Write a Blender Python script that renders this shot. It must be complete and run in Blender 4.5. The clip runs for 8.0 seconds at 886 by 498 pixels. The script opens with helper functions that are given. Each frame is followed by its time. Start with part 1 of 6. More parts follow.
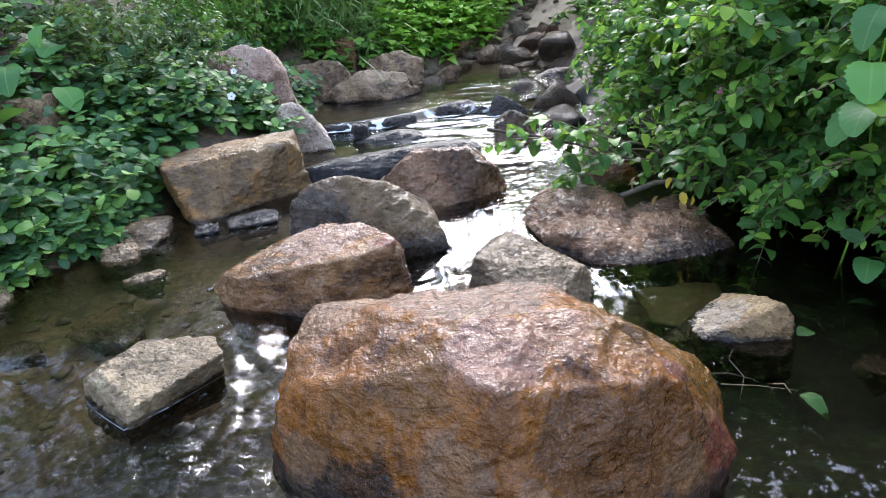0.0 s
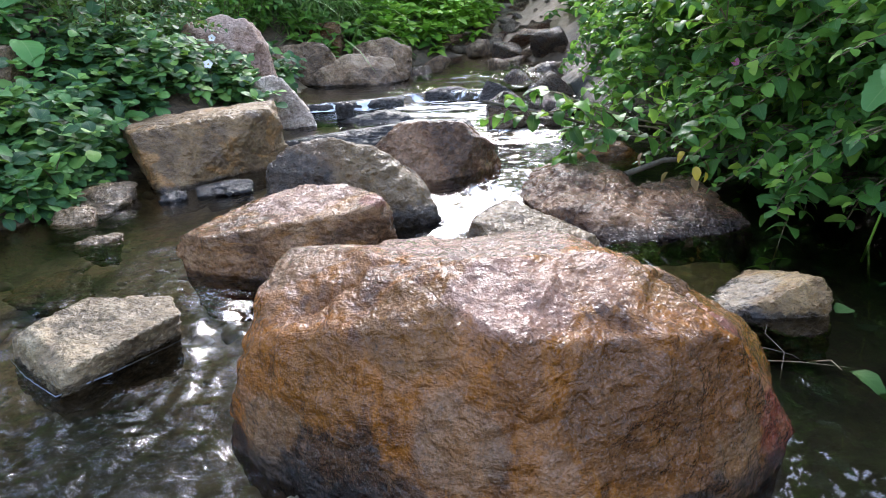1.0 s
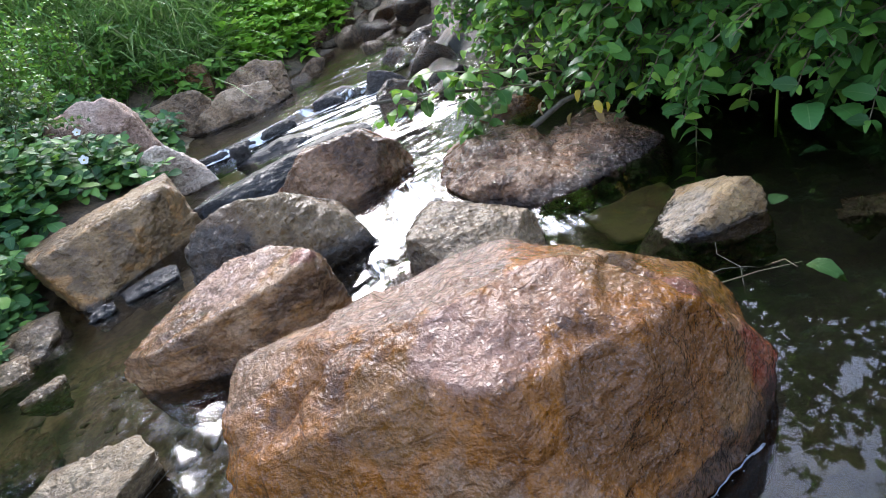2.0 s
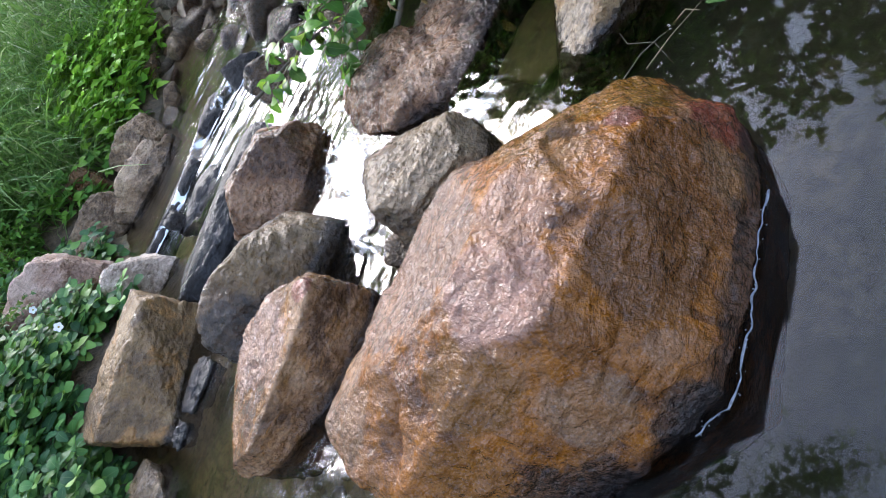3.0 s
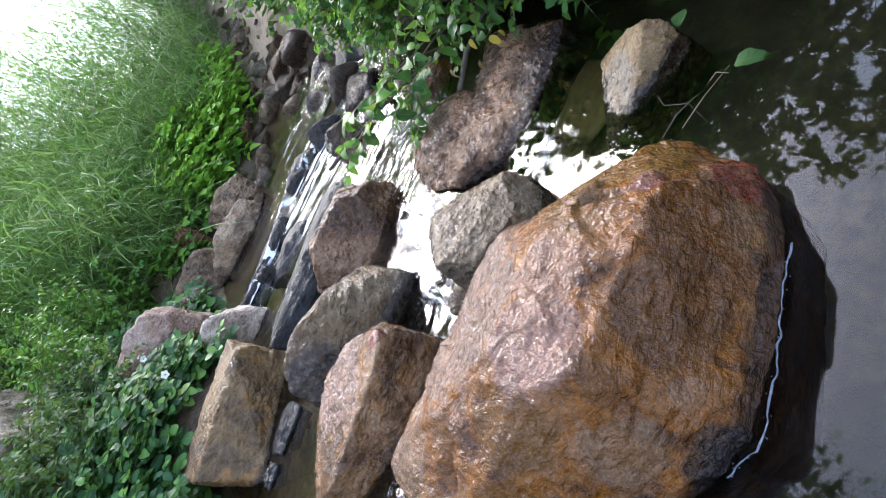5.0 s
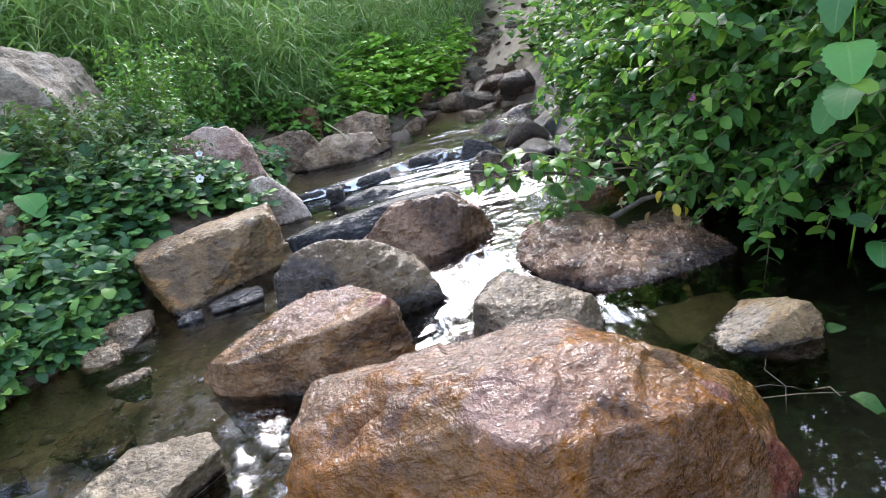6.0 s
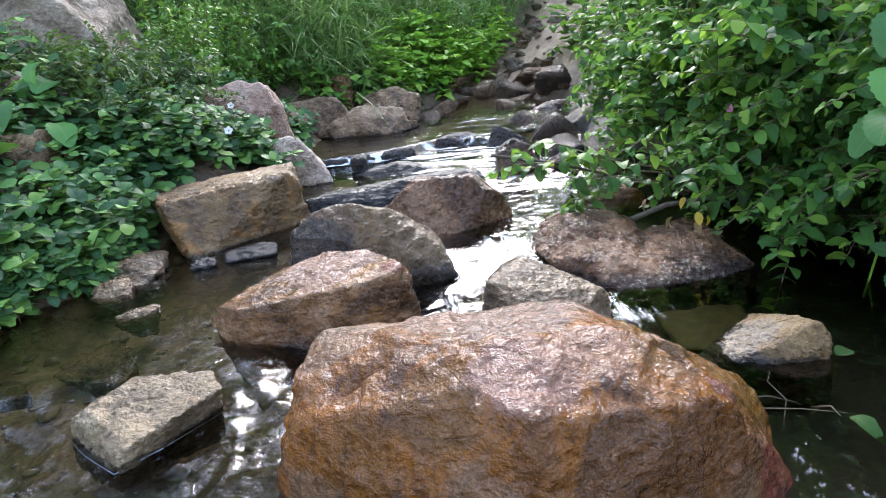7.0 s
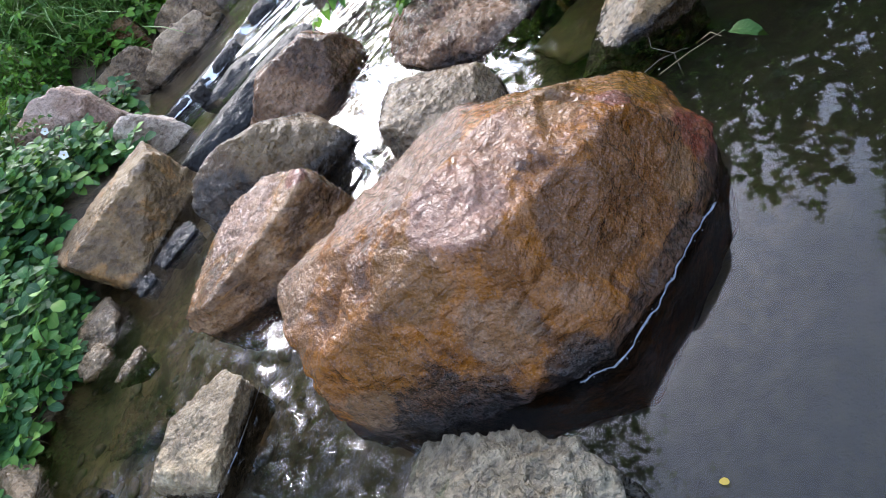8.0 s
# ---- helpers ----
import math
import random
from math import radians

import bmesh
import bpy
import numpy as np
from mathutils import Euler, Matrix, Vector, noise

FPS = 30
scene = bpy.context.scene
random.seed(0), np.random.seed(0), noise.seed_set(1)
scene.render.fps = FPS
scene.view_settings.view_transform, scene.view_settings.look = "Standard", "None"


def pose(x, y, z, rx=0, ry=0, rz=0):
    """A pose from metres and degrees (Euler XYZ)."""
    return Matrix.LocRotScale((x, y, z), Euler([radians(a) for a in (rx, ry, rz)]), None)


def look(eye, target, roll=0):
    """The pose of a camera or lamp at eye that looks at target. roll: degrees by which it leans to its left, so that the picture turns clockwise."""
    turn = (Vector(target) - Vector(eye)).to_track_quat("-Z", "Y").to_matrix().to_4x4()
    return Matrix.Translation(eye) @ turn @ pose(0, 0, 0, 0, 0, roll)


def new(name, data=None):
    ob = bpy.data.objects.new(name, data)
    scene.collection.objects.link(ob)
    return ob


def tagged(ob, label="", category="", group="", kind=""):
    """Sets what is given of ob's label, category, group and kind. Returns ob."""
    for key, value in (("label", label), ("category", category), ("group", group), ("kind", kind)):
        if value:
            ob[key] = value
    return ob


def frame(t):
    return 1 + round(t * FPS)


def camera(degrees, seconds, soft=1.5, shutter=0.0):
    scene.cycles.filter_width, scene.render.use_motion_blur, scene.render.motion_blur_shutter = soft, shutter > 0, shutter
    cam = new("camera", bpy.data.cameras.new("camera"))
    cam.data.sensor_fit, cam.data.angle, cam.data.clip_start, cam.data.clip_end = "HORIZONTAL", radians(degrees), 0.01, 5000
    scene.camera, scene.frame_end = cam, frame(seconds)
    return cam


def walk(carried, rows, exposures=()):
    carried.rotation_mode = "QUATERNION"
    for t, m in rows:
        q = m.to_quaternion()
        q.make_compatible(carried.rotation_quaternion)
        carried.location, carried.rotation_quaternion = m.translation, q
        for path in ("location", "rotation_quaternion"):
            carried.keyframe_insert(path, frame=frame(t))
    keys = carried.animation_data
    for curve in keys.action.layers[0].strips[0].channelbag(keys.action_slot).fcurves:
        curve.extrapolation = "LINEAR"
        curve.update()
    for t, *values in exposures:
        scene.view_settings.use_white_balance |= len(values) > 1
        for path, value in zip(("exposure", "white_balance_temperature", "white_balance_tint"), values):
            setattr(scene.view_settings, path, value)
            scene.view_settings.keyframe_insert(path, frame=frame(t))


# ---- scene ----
cam = camera(68.7, 8.0, soft=0.6)
PATH = [
    (0, (0.022, 0.072, 0.752), (-0.003, 1.949, 0.062), -4.9),
    (0.5, (0.007, 0.157, 0.622), (-0.024, 2.023, -0.099), -6.7),
    (1, (-0.024, 0.209, 0.583), (0.021, 2.095, -0.08), -2.3),
    (1.5, (-0.002, 0.254, 0.616), (0.159, 2.123, -0.078), -10.6),
    (1.7, (0.009, 0.262, 0.633), (0.181, 2.12, -0.089), -14.1),
    (2.8, (0.064, 0.298, 0.745), (0.131, 2.035, -0.245), -53.7),
    (3, (0.095, 0.285, 0.745), (0.081, 2.001, -0.282), -62.4),
    (3.5, (0.149, 0.235, 0.775), (0.019, 2.003, -0.151), -78.4),
    (4, (0.174, 0.193, 0.776), (-0.036, 1.962, -0.132), -88.2),
    (4.2, (0.185, 0.175, 0.778), (-0.014, 1.955, -0.112), -89.9),
    (5.3, (0.107, 0.168, 0.756), (0.14, 2.038, 0.046), -49.4),
    (5.5, (0.076, 0.169, 0.75), (0.121, 2.047, 0.064), -39.8),
    (6, (0.005, 0.157, 0.719), (0.044, 2.081, 0.173), -13.05),
    (6.5, (-0.027, 0.138, 0.684), (-0.025, 2.069, 0.163), -1.1),
    (7, (-0.018, 0.139, 0.691), (-0.019, 2.055, 0.116), -5.9),
    (7.5, (0.02, 0.147, 0.725), (-0.153, 1.979, -0.058), -29.3),
    (8, (0.063, 0.145, 0.731), (-0.027, 1.827, -0.347), -45.6),
]
EXPOSURE = [(0.0, 2.83, 6250, 13), (8.0, 2.83, 6250, 13)]
walk(cam, [(t, look(eye, target, roll)) for t, eye, target, roll in PATH], EXPOSURE)

# ---- light ----
SUN_UP, SUN_ROUND = 37.0, 5.0
world = bpy.data.worlds.new("overcast_sky")
scene.world = world
world.use_nodes = True
wt = world.node_tree
sky = wt.nodes.new("ShaderNodeTexSky")
sky.sky_type, sky.sun_disc = "NISHITA", False
sky.sun_elevation, sky.sun_rotation = radians(SUN_UP), radians(SUN_ROUND)
sky.air_density, sky.dust_density, sky.ozone_density = 1.0, 0.8, 1.5
grey = wt.nodes.new("ShaderNodeHueSaturation")
grey.inputs["Saturation"].default_value = 0.76
wt.links.new(sky.outputs[0], grey.inputs["Color"])
wt.links.new(grey.outputs[0], wt.nodes["Background"].inputs["Color"])
wt.nodes["Background"].inputs["Strength"].default_value = 0.15
sun_data = bpy.data.lights.new("sun", "SUN")
sun_data.energy, sun_data.angle, sun_data.color = 0.6, radians(22), (1.0, 0.95, 0.9)
sun = new("sun", sun_data)
az = radians(SUN_ROUND)
sun.matrix_world = look((0, 0, 0), (-math.sin(az) * math.cos(radians(SUN_UP)), -math.cos(az) * math.cos(radians(SUN_UP)), -math.sin(radians(SUN_UP))))


# ---- numbers and meshes ----
def vnoise(p, seed=0):
    """Smooth value noise in -1..1 at the points p (n, 3)."""
    p = np.asarray(p, float)
    i = np.floor(p).astype(np.int64)
    f = p - i
    u = f * f * f * (f * (f * 6 - 15) + 10)
    out = np.zeros(len(p))
    for dx in (0, 1):
        for dy in (0, 1):
            for dz in (0, 1):
                h = ((i[:, 0] + dx) * 374761393 + (i[:, 1] + dy) * 668265263 + (i[:, 2] + dz) * 1274126177 + seed * 144665) & 0xFFFFFFFF
                h = ((h ^ (h >> 13)) * 1274126177) & 0xFFFFFFFF
                h = ((h ^ (h >> 16)) * 2246822519) & 0xFFFFFFFF
                v = ((h ^ (h >> 15)) & 0xFFFF) / 32767.5 - 1
                w = (u[:, 0] if dx else 1 - u[:, 0]) * (u[:, 1] if dy else 1 - u[:, 1]) * (u[:, 2] if dz else 1 - u[:, 2])
                out += v * w
    return out


def fbm(p, seed=0, octaves=4, gain=0.5):
    p = np.asarray(p, float)
    out, a = np.zeros(len(p)), 1.0
    for k in range(octaves):
        out += a * vnoise(p * 2.03 ** k + 17.3 * k, seed + k)
        a *= gain
    return out


def flat3(x, y, s=1.0):
    x, y = np.broadcast_arrays(np.asarray(x, float), np.asarray(y, float))
    return np.stack([x.ravel() * s, y.ravel() * s, np.zeros(x.size)], 1)


def smooth(a, b, x):
    t = np.clip((np.asarray(x, float) - a) / (b - a), 0, 1)
    return t * t * (3 - 2 * t)


def quick_mesh(name, verts, faces, material, uv=None, shade=True):
    """A mesh from arrays: verts (n, 3), faces (m, 3 or 4)."""
    me = bpy.data.meshes.new(name)
    verts, faces = np.asarray(verts, np.float32), np.asarray(faces, np.int32)
    m, k = faces.shape
    me.vertices.add(len(verts))
    me.vertices.foreach_set("co", verts.ravel())
    me.loops.add(m * k)
    me.loops.foreach_set("vertex_index", faces.ravel())
    me.polygons.add(m)
    me.polygons.foreach_set("loop_start", np.arange(0, m * k, k, dtype=np.int32))
    if uv is not None:
        layer = me.uv_layers.new(name="leaf")
        layer.data.foreach_set("uv", np.asarray(uv, np.float32)[faces.ravel()].ravel())
    me.update(calc_edges=True)
    me.validate()
    me.materials.append(material)
    if shade:
        me.polygons.foreach_set("use_smooth", np.ones(len(me.polygons), bool))
    return me


def part(name, bm, material, parent, label=""):
    """Links a bmesh, or a finished mesh, as one mesh object under parent."""
    if isinstance(bm, bmesh.types.BMesh):
        me = bpy.data.meshes.new(name)
        bm.to_mesh(me)
        bm.free()
        me.materials.append(material)
        me.polygons.foreach_set("use_smooth", np.ones(len(me.polygons), bool))
    else:
        me = bm
    ob = new(name, me)
    ob.parent = parent
    return tagged(ob, label)


# ---- materials ----
def material(name):
    m = bpy.data.materials.new(name)
    m.use_nodes = True
    nt = m.node_tree
    return m, nt, nt.nodes["Principled BSDF"], nt.nodes["Material Output"]


def node(nt, kind, **values):
    n = nt.nodes.new(kind)
    for key, v in values.items():
        n.inputs[key.replace("_", " ")].default_value = v
    return n


def coords(nt, scale=(1, 1, 1), turn=(0, 0, 0)):
    tc = nt.nodes.new("ShaderNodeTexCoord")
    mp = nt.nodes.new("ShaderNodeMapping")
    mp.inputs["Scale"].default_value = scale
    mp.inputs["Rotation"].default_value = turn
    nt.links.new(tc.outputs["Object"], mp.inputs["Vector"])
    info = nt.nodes.new("ShaderNodeObjectInfo")
    shift = nt.nodes.new("ShaderNodeMath")
    shift.operation = "MULTIPLY"
    shift.inputs[1].default_value = 9.0
    nt.links.new(info.outputs["Random"], shift.inputs[0])
    nt.links.new(shift.outputs[0], mp.inputs["Location"])
    return mp.outputs[0]


def noise_tex(nt, vec, scale, detail=5, rough=0.6, warp=0.0):
    n = node(nt, "ShaderNodeTexNoise", Scale=scale, Detail=detail, Roughness=rough, Distortion=warp)
    nt.links.new(vec, n.inputs["Vector"])
    return n.outputs["Fac"]


def ramp(nt, fac, stops):
    r = nt.nodes.new("ShaderNodeValToRGB")
    el = r.color_ramp.elements
    while len(el) < len(stops):
        el.new(0.5)
    for e, (p, c) in zip(el, stops):
        e.position = p
        e.color = (*c, 1) if len(c) == 3 else c
    nt.links.new(fac, r.inputs["Fac"])
    return r.outputs["Color"]


def mix(nt, fac, a, b, blend="MIX"):
    n = nt.nodes.new("ShaderNodeMix")
    n.data_type, n.blend_type = "RGBA", blend
    for sock, v in ((n.inputs[0], fac), (n.inputs[6], a), (n.inputs[7], b)):
        if isinstance(v, bpy.types.NodeSocket):
            nt.links.new(v, sock)
        elif isinstance(v, (int, float)):
            sock.default_value = v
        else:
            sock.default_value = (*v, 1)
    return n.outputs[2]


def arith(nt, op, a, b=0.0):
    n = nt.nodes.new("ShaderNodeMath")
    n.operation = op
    n.use_clamp = False
    for sock, v in zip(n.inputs, (a, b)):
        if isinstance(v, bpy.types.NodeSocket):
            nt.links.new(v, sock)
        else:
            sock.default_value = v
    return n.outputs[0]


def ranged(nt, v, a, b, lo=0.0, hi=1.0):
    n = nt.nodes.new("ShaderNodeMapRange")
    n.interpolation_type = "SMOOTHSTEP"
    nt.links.new(v, n.inputs[0])
    for k, x in zip((1, 2, 3, 4), (a, b, lo, hi)):
        n.inputs[k].default_value = x
    return n.outputs[0]


def bumps(nt, bsdf, layers):
    """Chained bumps: (height socket, strength, distance)."""
    last = None
    for h, s, d in layers:
        b = nt.nodes.new("ShaderNodeBump")
        b.inputs["Strength"].default_value, b.inputs["Distance"].default_value = s, d
        nt.links.new(h, b.inputs["Height"])
        if last:
            nt.links.new(last, b.inputs["Normal"])
        last = b.outputs[0]
    nt.links.new(last, bsdf.inputs["Normal"])


def vec_math(nt, op, a, b=None, scale=None):
    n = nt.nodes.new("ShaderNodeVectorMath")
    n.operation = op
    for k, q in ((0, a), (1, b)):
        if q is None:
            continue
        if isinstance(q, tuple):
            n.inputs[k].default_value = q
        else:
            nt.links.new(q, n.inputs[k])
    if scale is not None:
        n.inputs["Scale"].default_value = scale
    return n


def flakes(nt, v, scale):
    """Broken crystalline faces: a height that tilts at random in each cell, and a random tone for each."""
    cells = node(nt, "ShaderNodeTexVoronoi", Scale=scale)
    nt.links.new(v, cells.inputs["Vector"])
    away = vec_math(nt, "SUBTRACT", v, cells.outputs["Position"])
    lean = vec_math(nt, "SUBTRACT", cells.outputs["Color"], (0.5, 0.5, 0.5))
    tilt = vec_math(nt, "DOT_PRODUCT", away.outputs[0], lean.outputs[0])
    tone = nt.nodes.new("ShaderNodeRGBToBW")
    nt.links.new(cells.outputs["Color"], tone.inputs[0])
    return tilt.outputs["Value"], tone.outputs[0]


def rock_material(name, light, mid, dark, rust=None, rust_at=0.55, gloss=0.45, grain=1.0, wet=0.03, wet_level=0.0, streak=(1, 1, 1), moss=0.0, patches=(), soak=0.85, speck=0.8, flake=0.35, sheen=0.38, mottle=0.2, grit=1.0, fleck=0.12, crisp=0.05, cleave=0.28, tide=0.78):
    """Stone with mineral patches, broken faces, hair cracks, pits, iron stains and a wet band above the water line
    wet_level.
    soak: how far the damp darkens it, 1 for dry; tide: how dark the wet band is; patches: stains, and light and shade
    of faces put into colour."""
    m, nt, b, out = material(name)
    light, mid, dark = (tuple(q * soak for q in colour) for colour in (light, mid, dark))
    v = coords(nt)
    vs = coords(nt, streak, (0.3, 0.4, 0.2))
    wn = node(nt, "ShaderNodeTexNoise", Scale=7.0, Detail=1.5)
    nt.links.new(v, wn.inputs["Vector"])
    warped = vec_math(nt, "ADD", v, vec_math(nt, "SCALE", wn.outputs["Color"], scale=0.06).outputs[0]).outputs[0]
    flat = vec_math(nt, "MULTIPLY", warped, (1.0, 0.8, 1.7)).outputs[0]
    tilt1, tone1 = flakes(nt, flat, 17.0 * grain)
    tilt2, tone2 = flakes(nt, flat, 62.0 * grain)
    big = noise_tex(nt, vs, 5.0, 4, 0.55, 0.6)
    med = noise_tex(nt, v, 22.0, 6, 0.65, 0.3)
    fine = noise_tex(nt, v, 130.0 * grain, 3, 0.7)
    col = ramp(nt, big, [(0.42, dark), (0.5, mid), (0.58, light)])
    col = mix(nt, ranged(nt, med, 0.5, 0.68, 0, 0.5 * speck), col, light)
    col = mix(nt, ranged(nt, med, 0.46, 0.34, 0, 0.4), col, dark)
    if rust:
        r = noise_tex(nt, vs, 8.0, 6, 0.65, 0.8)
        col = mix(nt, ranged(nt, r, rust_at - crisp, rust_at + 1.4 * crisp, 0, 0.9), col, rust)
    geo = nt.nodes.new("ShaderNodeNewGeometry")
    sep = nt.nodes.new("ShaderNodeSeparateXYZ")
    nt.links.new(geo.outputs["Position"], sep.inputs[0])
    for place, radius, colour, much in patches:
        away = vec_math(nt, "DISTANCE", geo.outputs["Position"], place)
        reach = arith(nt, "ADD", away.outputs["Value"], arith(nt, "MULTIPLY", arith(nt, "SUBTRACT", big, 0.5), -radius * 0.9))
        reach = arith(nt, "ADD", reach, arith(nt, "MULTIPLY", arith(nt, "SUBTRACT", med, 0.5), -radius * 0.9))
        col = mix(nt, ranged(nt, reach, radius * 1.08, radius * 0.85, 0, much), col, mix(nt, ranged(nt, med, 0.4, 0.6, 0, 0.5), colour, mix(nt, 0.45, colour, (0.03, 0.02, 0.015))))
    col = mix(nt, ranged(nt, tone1, 0.55, 0.8, 0, 0.22 * speck), col, light)
    col = mix(nt, ranged(nt, tone1, 0.45, 0.2, 0, 0.18 * speck), col, dark)
    col = mix(nt, ranged(nt, tone2, 0.55, 0.8, 0, 0.35 * speck), col, light)
    col = mix(nt, ranged(nt, tone2, 0.45, 0.2, 0, 0.32 * speck), col, dark)
    grains = noise_tex(nt, v, 30.0 * grain, 6, 0.66, 0.5)
    col = mix(nt, ranged(nt, grains, 0.53, 0.57, 0, mottle), col, light)
    col = mix(nt, ranged(nt, grains, 0.46, 0.42, 0, mottle * 1.3), col, dark)
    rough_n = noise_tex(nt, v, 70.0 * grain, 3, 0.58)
    # Pits, creases and cracks go darker, in step with the bump heights below.
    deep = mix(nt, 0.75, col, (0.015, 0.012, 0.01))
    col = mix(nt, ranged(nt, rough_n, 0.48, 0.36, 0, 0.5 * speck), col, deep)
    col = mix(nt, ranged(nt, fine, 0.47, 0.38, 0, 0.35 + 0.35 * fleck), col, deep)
    dust = noise_tex(nt, v, 290.0 * grain, 2, 0.6)
    col = mix(nt, ranged(nt, dust, 0.55, 0.62, 0, 0.5 * fleck), col, mix(nt, 0.45, col, (0.75, 0.6, 0.5)))
    col = mix(nt, ranged(nt, dust, 0.45, 0.38, 0, 0.6 * fleck), col, deep)
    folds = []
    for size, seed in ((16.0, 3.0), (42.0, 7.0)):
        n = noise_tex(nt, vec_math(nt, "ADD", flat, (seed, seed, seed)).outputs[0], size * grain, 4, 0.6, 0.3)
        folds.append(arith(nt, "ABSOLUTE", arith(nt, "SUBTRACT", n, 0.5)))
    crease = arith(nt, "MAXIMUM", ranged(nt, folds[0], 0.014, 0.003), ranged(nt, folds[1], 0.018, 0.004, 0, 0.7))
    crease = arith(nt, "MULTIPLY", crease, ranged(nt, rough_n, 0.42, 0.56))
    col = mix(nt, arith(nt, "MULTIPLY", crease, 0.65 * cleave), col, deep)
    crack = node(nt, "ShaderNodeTexVoronoi", Scale=5.5)
    crack.feature = "DISTANCE_TO_EDGE"
    nt.links.new(flat, crack.inputs["Vector"])
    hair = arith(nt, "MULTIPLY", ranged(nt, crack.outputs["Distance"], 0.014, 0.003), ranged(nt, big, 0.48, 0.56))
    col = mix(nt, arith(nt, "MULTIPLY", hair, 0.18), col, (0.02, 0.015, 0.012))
    if moss:
        g = noise_tex(nt, v, 13.0, 6, 0.7)
        col = mix(nt, ranged(nt, g, 0.55, 0.75, 0, moss), col, (0.09, 0.1, 0.03))
    edge = arith(nt, "ADD", sep.outputs[2], arith(nt, "MULTIPLY", arith(nt, "SUBTRACT", med, 0.5), -0.06))
    damp = ranged(nt, edge, wet_level + wet, wet_level + wet * 0.3, 0, 1)
    col = mix(nt, damp, col, mix(nt, tide, col, (0.008, 0.008, 0.009)))
    nt.links.new(col, b.inputs["Base Color"])
    ro = ranged(nt, med, 0.3, 0.75, gloss - 0.08, gloss + 0.14)
    nt.links.new(mix(nt, damp, ro, (0.22, 0.22, 0.22)), b.inputs["Roughness"])
    b.inputs["Specular IOR Level"].default_value = sheen
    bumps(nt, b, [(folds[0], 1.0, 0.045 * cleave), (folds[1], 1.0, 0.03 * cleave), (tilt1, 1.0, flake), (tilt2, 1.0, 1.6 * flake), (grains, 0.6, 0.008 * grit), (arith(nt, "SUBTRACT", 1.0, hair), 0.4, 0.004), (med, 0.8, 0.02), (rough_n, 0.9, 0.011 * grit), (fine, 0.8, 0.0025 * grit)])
    return m


def leaf_material(name, stops, gloss=0.42, through_light=0.3, vein=(0.3, 0.4, 0.14)):
    m, nt, b, out = material(name)
    geo = nt.nodes.new("ShaderNodeNewGeometry")
    info = nt.nodes.new("ShaderNodeObjectInfo")
    chance = arith(nt, "FRACT", arith(nt, "ADD", geo.outputs["Random Per Island"], info.outputs["Random"]))
    col = ramp(nt, chance, stops)
    uv = nt.nodes.new("ShaderNodeTexCoord")
    sep = nt.nodes.new("ShaderNodeSeparateXYZ")
    nt.links.new(uv.outputs["UV"], sep.inputs[0])
    off = arith(nt, "ABSOLUTE", arith(nt, "SUBTRACT", sep.outputs[0], 0.5))
    rib = ranged(nt, off, 0.0, 0.04, 0.3, 0)
    side = arith(nt, "SINE", arith(nt, "MULTIPLY", arith(nt, "SUBTRACT", sep.outputs[1], arith(nt, "MULTIPLY", off, 0.5)), 44.0))
    col = mix(nt, rib, col, vein)
    col = mix(nt, ranged(nt, side, 0.8, 1.0, 0, 0.05), col, vein)
    blotch = noise_tex(nt, coords(nt), 40.0, 4, 0.6)
    col = mix(nt, ranged(nt, blotch, 0.5, 0.8, 0, 0.35), col, mix(nt, 0.5, col, (0.16, 0.17, 0.03)))
    nt.links.new(col, b.inputs["Base Color"])
    b.inputs["Roughness"].default_value = gloss
    b.inputs["Specular IOR Level"].default_value = 0.3
    bp = nt.nodes.new("ShaderNodeBump")
    bp.inputs["Strength"].default_value, bp.inputs["Distance"].default_value = 0.12, 0.001
    nt.links.new(side, bp.inputs["Height"])
    nt.links.new(bp.outputs[0], b.inputs["Normal"])
    tr = nt.nodes.new("ShaderNodeBsdfTranslucent")
    nt.links.new(mix(nt, 0.45, col, (0.2, 0.34, 0.03)), tr.inputs["Color"])
    ms = nt.nodes.new("ShaderNodeMixShader")
    ms.inputs[0].default_value = through_light
    nt.links.new(b.outputs[0], ms.inputs[1])
    nt.links.new(tr.outputs[0], ms.inputs[2])
    nt.links.new(ms.outputs[0], out.inputs[0])
    return m


def plain_material(name, a, b_col, scale=30.0, rough=0.7, bump=0.4, depth=0.004):
    m, nt, b, out = material(name)
    v = coords(nt)
    n1, n2 = noise_tex(nt, v, scale, 5, 0.65), noise_tex(nt, v, scale * 6, 4, 0.7)
    col = mix(nt, ranged(nt, n1, 0.35, 0.65), a, b_col)
    col = mix(nt, ranged(nt, n2, 0.45, 0.75, 0, 0.4), col, mix(nt, 0.5, col, (0.02, 0.015, 0.01)))
    nt.links.new(col, b.inputs["Base Color"])
    b.inputs["Roughness"].default_value = rough
    bumps(nt, b, [(n1, bump, depth * 3), (n2, bump, depth)])
    return m


